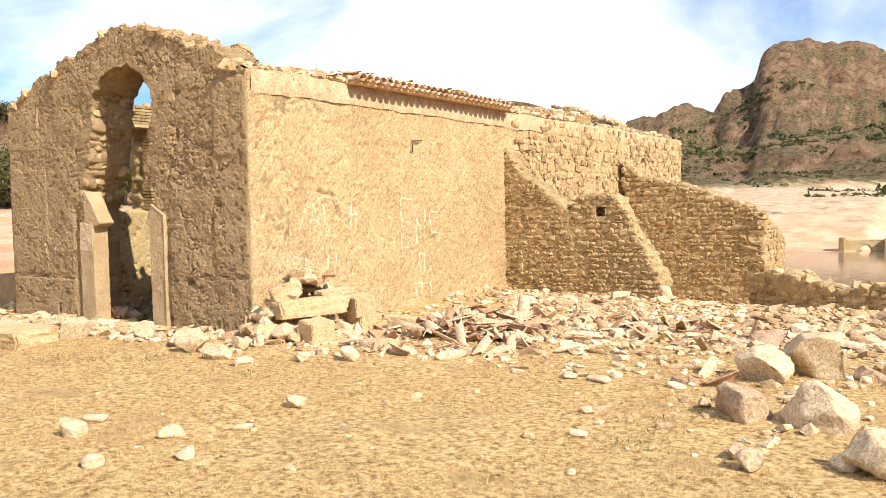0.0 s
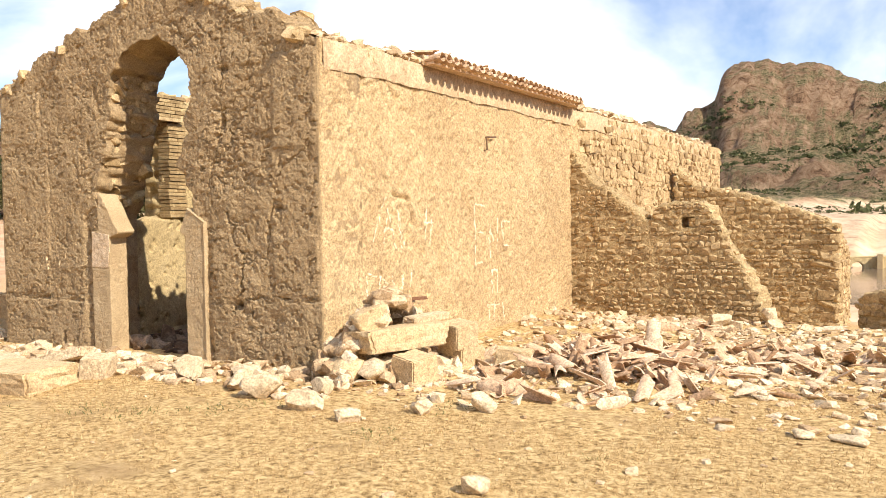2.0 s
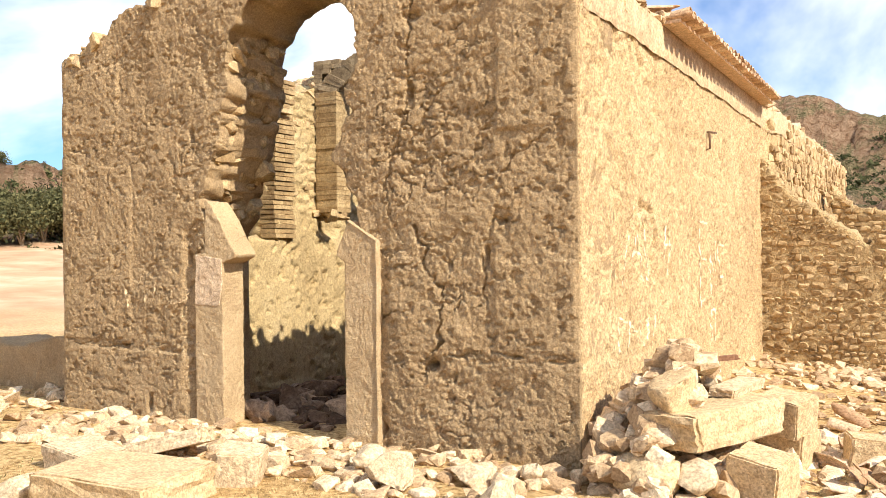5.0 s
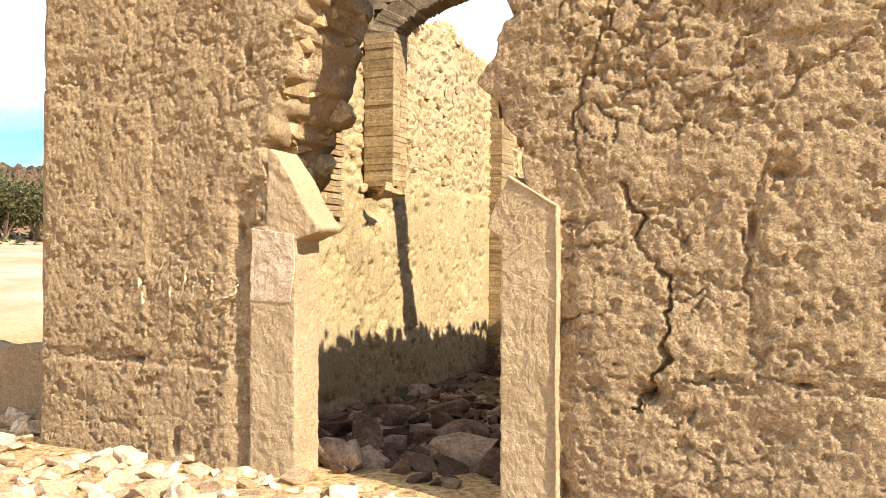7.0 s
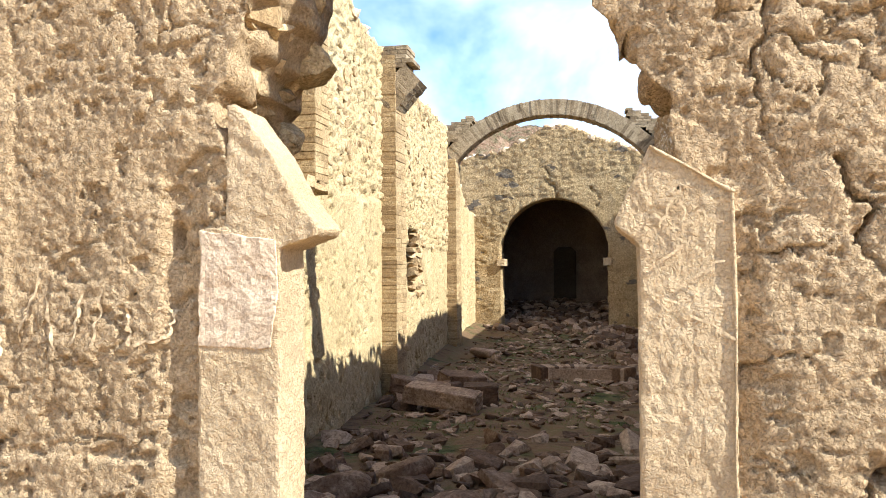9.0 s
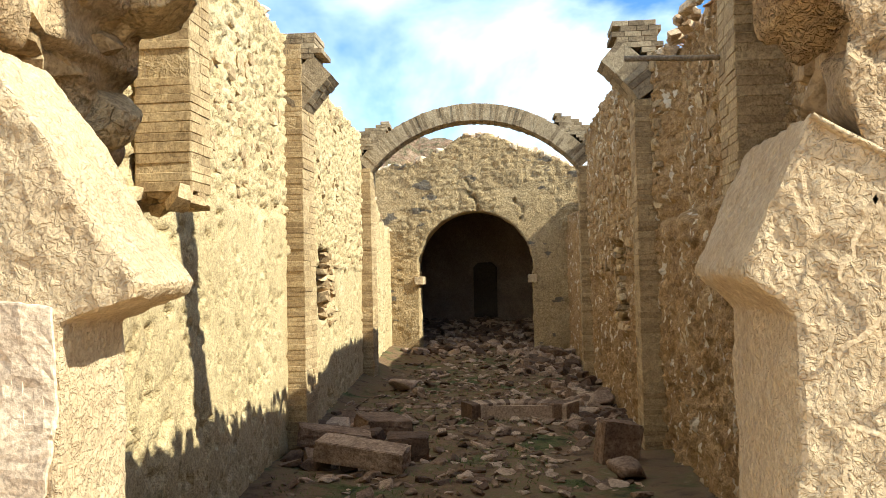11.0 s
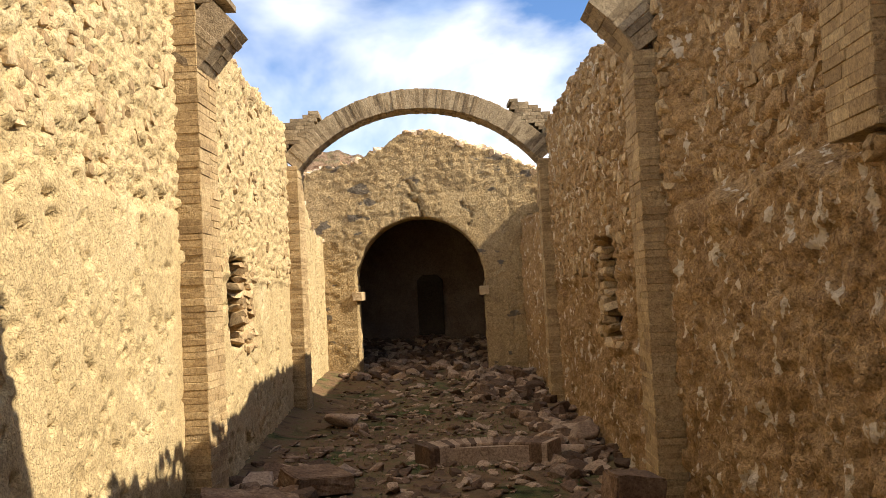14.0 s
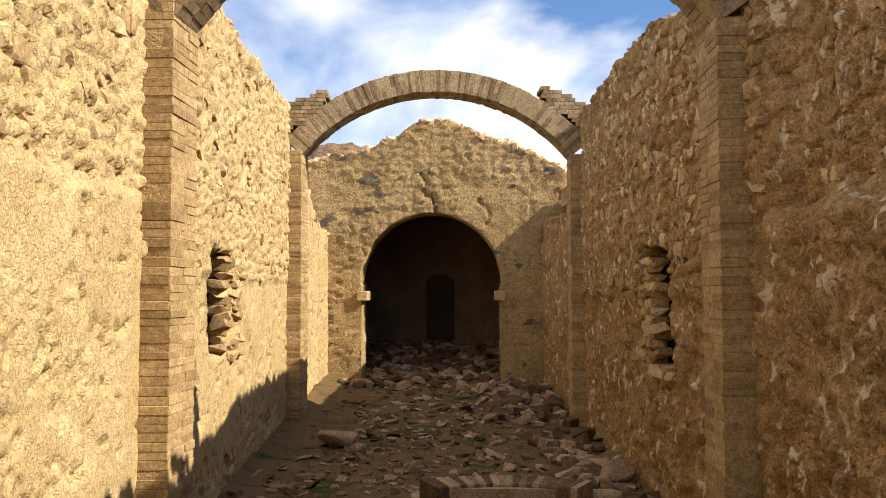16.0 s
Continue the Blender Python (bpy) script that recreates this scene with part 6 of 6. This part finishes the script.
strokes("scratch", "pale gouged strokes", [((-1.96, 1.5), (-1.86, 1.2)), ((-1.68, 1.55), (-1.8, 1.25)), ((-1.66, 1.5), (-1.58, 1.2)), ((-1.5, 1.25), (-1.46, 1.5)), ((-1.36, 1.5), (-1.4, 1.25)), ((-1.24, 1.42), (-1.22, 1.25)), ((-1.22, 1.25), (-1.05, 1.28)), ((-1.05, 1.28), (-1.02, 1.4)), ((-1.02, 1.4), (-1.15, 1.42))], front_at, 0.016, fac, DIM)
jamb_at = lambda u, z: (u, -0.052, z)
strokes("scratch", "pale gouged strokes", [((1.03, 1.72), (1.1, 1.88)), ((1.1, 1.88), (1.13, 1.72)), ((1.17, 1.78), (1.26, 1.74)), ((1.0, 1.66), (1.02, 1.5)), ((1.02, 1.58), (1.12, 1.66)), ((1.14, 1.52), (1.26, 1.6)), ((1.0, 1.48), (1.3, 1.3)), ((1.03, 1.38), (1.04, 1.2)), ((1.1, 1.34), (1.16, 1.22)), ((1.2, 1.3), (1.22, 1.12)), ((1.08, 1.12), (1.12, 1.02)), ((1.24, 1.12), (1.26, 0.98))], jamb_at, 0.012, church, DIM)


# ---- plants ----
def leaf_material(name, dark, light):
    m = bpy.data.materials.new(name)
    m.use_nodes = True
    n, l = m.node_tree.nodes, m.node_tree.links
    b = n["Principled BSDF"]
    b.inputs["Roughness"].default_value = 0.8
    b.inputs["Specular IOR Level"].default_value = 0.2
    g, r = n.new("ShaderNodeNewGeometry"), n.new("ShaderNodeValToRGB")
    r.color_ramp.elements[0].color, r.color_ramp.elements[1].color = (*dark, 1), (*light, 1)
    l.new(g.outputs["Random Per Island"], r.inputs["Fac"])
    l.new(r.outputs["Color"], b.inputs["Base Color"])
    return m


STRAW = leaf_material("dry grass blades", (0.3, 0.175, 0.07), (0.68, 0.48, 0.23))
GREEN = leaf_material("green grass blades", (0.06, 0.08, 0.02), (0.16, 0.17, 0.05))
OLIVE = leaf_material("evergreen leaves", (0.035, 0.04, 0.014), (0.15, 0.135, 0.055))
SCRUB = leaf_material("scrub leaves", (0.04, 0.05, 0.018), (0.15, 0.145, 0.06))


def blades(name, label, places, seed, material, high, wide):
    rng = np.random.default_rng(seed)
    n = len(places)
    z = ground_height(places[:, 0], places[:, 1])
    a, h = rng.uniform(0, 6.28, n), high * rng.uniform(0.4, 1.3, n)
    lean, b = rng.normal(0, 0.9, (n, 2)) * h[:, None], rng.uniform(0, 6.28, n)
    w = wide * rng.uniform(0.6, 1.3, n)
    p = np.stack([places[:, 0], places[:, 1], z - 0.005], 1)
    d = np.stack([np.cos(b) * w, np.sin(b) * w, 0 * w], 1)
    mid = p + np.stack([lean[:, 0] * 0.4, lean[:, 1] * 0.4, h * 0.6], 1)
    tip = p + np.stack([lean[:, 0], lean[:, 1], h * 0.85], 1)
    v = np.stack([p - d, p + d, mid + d * 0.6, mid - d * 0.6, tip], 1).reshape(-1, 3)
    k = np.arange(n)[:, None] * 5
    f = np.concatenate([k + [0, 1, 2], k + [0, 2, 3], k + [3, 2, 4]])
    tagged(new(name, mesh_of(name, v, f, material)), label, "grass", kind="stuff")


rng = np.random.default_rng(301)
spots = np.stack([rng.uniform(-1, 14.5, 210000), rng.uniform(-9.5, 2.2, 210000)], 1)
keep = (fbm(spots[:, 0] * 0.9, spots[:, 1] * 0.9, 3, 61) + 0.5 * fbm(spots[:, 0] * 4, spots[:, 1] * 4, 2, 62) > -0.12) & ((spots[:, 1] < -1.2) | (spots[:, 0] > 7.2)) & ~((spots[:, 0] < 3.3) & (spots[:, 1] > -0.1))
keep &= np.hypot(spots[:, 0] - 12.4, spots[:, 1] + 9.2) > 0.8
blades("dry_grass", "short dry yellow grass in patches", spots[keep], 302, STRAW, 0.036, 0.0028)
spots = np.stack([rng.uniform(-2.2, 12, 60000), rng.uniform(-3.0, 19, 60000)], 1)
g = fbm(spots[:, 0] * 1.1, spots[:, 1] * 1.1, 3, 63)
inner_zone = (spots[:, 1] > 5.5) & (spots[:, 0] < 1.0)
outer_zone = (spots[:, 1] < 1.5) & (spots[:, 1] < 0.0)
keep = (inner_zone & (g > 0.0)) | (outer_zone & (g > 0.36))
blades("green_grass", "thin green grass and moss between stones", spots[keep], 303, GREEN, 0.05, 0.004)


def leaf_clumps(name, label, centres, sizes, seed, material, leaves=46):
    """Crowns of many small leaf clumps with gaps, one mesh."""
    rng = np.random.default_rng(seed)
    v, f = [], []
    total = 0
    for c, s in zip(centres, sizes):
        n = leaves
        p = rng.normal(size=(n, 3))
        p /= np.linalg.norm(p, axis=1)[:, None]
        p *= (rng.uniform(0.25, 1.0, (n, 1)) ** 0.5) * np.array([1, 1, 0.75])
        p[:, 2] = np.abs(p[:, 2]) * 1.1
        lob = 1 + 0.35 * np.sin(p[:, :1] * 5 + c[0]) * np.cos(p[:, 1:2] * 4 + c[1])
        q = np.asarray(c) + p * s * lob
        for _ in range(2):
            d1, d2 = rng.normal(size=(n, 3)) * s * 0.2, rng.normal(size=(n, 3)) * s * 0.2
            v.append(np.stack([q + d1, q + d2, q - d1 * 0.8, q - d2 * 0.9], 1).reshape(-1, 3))
            k = total + np.arange(n)[:, None] * 4
            f.append(k + np.array([[0, 1, 2, 3]]))
            total += 4 * n
    tagged(new(name, mesh_of(name, np.concatenate(v), np.concatenate(f), material, False)), label, "scrub", kind="stuff")


rng = np.random.default_rng(311)
centres, sizes = [], []
while len(centres) < 7000:
    az, far = (rng.uniform(-8, 22), rng.uniform(125, 700)) if rng.random() < 0.85 else (rng.uniform(44, 76), rng.uniform(48, 112))
    x, y = HUB[0] - far * math.sin(radians(az)), HUB[1] + far * math.cos(radians(az))
    if fbm(np.array([x * 0.03]), np.array([y * 0.03]), 4, 65)[0] < -0.02:
        continue
    centres.append((x, y, 0.0))
    sizes.append(rng.lognormal(-0.25, 0.45) * (max(0.6, far / 330) if az < 40 else 0.45))
zz = ground_height(np.array([c[0] for c in centres]), np.array([c[1] for c in centres]))
far_off = [(c[0], c[1], z - 0.2) for c, z in zip(centres, zz)]
ok = zz > 1.2
leaf_clumps("hill_scrub", "dark green scrub and bushes on the hills", [c for c, k in zip(far_off, ok) if k], [s for s, k in zip(sizes, ok) if k], 312, SCRUB, 14)


def tree(label, x, y, high, spread, seed):
    z = drop_at(x, y, 0.1)
    ob = thing("tree", label, "tree", at=Matrix.Translation((x, y, z)))
    rng = np.random.default_rng(seed)
    v, f = [], []
    ends = []
    for k in range(6):
        a = rng.uniform(0, 6.28)
        top = Vector((math.cos(a) * spread * 0.6, math.sin(a) * spread * 0.6, high * rng.uniform(0.6, 0.9))) if k else Vector((0, 0, high * 0.8))
        ends.append(top)
        for i in range(6):
            t = i / 5
            c, r = Vector((0, 0, 0)).lerp(top, t) + Vector((0, 0, 0.25 * high * t * (1 - t))), 0.05 * high * (1 - 0.8 * t) * (1 if k == 0 else 0.6)
            for j in range(6):
                v.append((c.x + r * math.cos(j * 1.047), c.y + r * math.sin(j * 1.047), c.z))
            if i:
                b = len(v) - 12
                f += [(b + j, b + (j + 1) % 6, b + 6 + (j + 1) % 6, b + 6 + j) for j in range(6)]
    part("trunk", mesh_of("trunk", v, f, WOOD), ob)
    q = np.concatenate([np.array(e) + rng.normal(size=(1000, 3)) * spread * np.array([0.34, 0.34, 0.26]) for e in ends])
    d1, d2 = rng.normal(size=q.shape) * 0.03 * spread, rng.normal(size=q.shape) * 0.03 * spread
    vv = np.stack([q + d1, q + d2, q - d1, q - d2], 1).reshape(-1, 3)
    part("crown", mesh_of("crown", vv, np.arange(len(vv)).reshape(-1, 4), OLIVE, False), ob)


for k, (az, far, h, s) in enumerate(((59, 66, 3.4, 2.2), (57.4, 68, 3.0, 2.0), (61, 65, 3.4, 2.2), (56.2, 65, 2.8, 1.8), (55.0, 67, 2.9, 1.8), (63.5, 66, 3.3, 2.2), (58.2, 64, 2.6, 1.8), (53.2, 66, 3.0, 2.0), (51.5, 67, 3.2, 2.2), (49.5, 66, 2.8, 2.0), (60, 70, 3.6, 2.4), (54.2, 71, 3.3, 2.2), (48, 68, 2.6, 2.0), (60.2, 108, 2.4, 1.7), (58.9, 109, 1.8, 1.3), (57.3, 109, 1.3, 1.0), (66, 56, 2.4, 2.2), (54.2, 70, 2.0, 1.8))):
    tree("round green holm oak at the hill's foot", HUB[0] - far * math.sin(radians(az)), HUB[1] + far * math.cos(radians(az)), h, s, 320 + k)

# the drowned ruin out in the reservoir: a wall with an arch and a slot between taller piers
ruin = thing("flooded_ruin", "roofless stone walls standing in the reservoir", "ruin")
RUIN = [(1.95, 69.6), (7.9, 71.4)]
ruin_solid = lambda u, z: np.minimum.reduce([-1.62 + 0.06 * fbm(u * 1.5, u * 0, 3, 77) - z, np.hypot(u - 1.75, z + 2.6) - 0.5, np.maximum(np.abs(u - 5.1) - 0.17, z + 2.0)])
part("wall", wall_mesh("ruin_wall", RUIN, -3.6, -1.3, ruin_solid, 0.6, 0.06, rubble_relief(78, 0.3, 0.03), PLASTER), ruin)
for u in (0.0, 3.5):
    part("pier", box_core("pier", RUIN[0][0] + 0.957 * u - 0.2, RUIN[0][0] + 0.957 * u + 0.2, RUIN[0][1] + 0.29 * u - 0.9, RUIN[0][1] + 0.29 * u + 0.4, -3.6, -1.42, STONE), ruin)
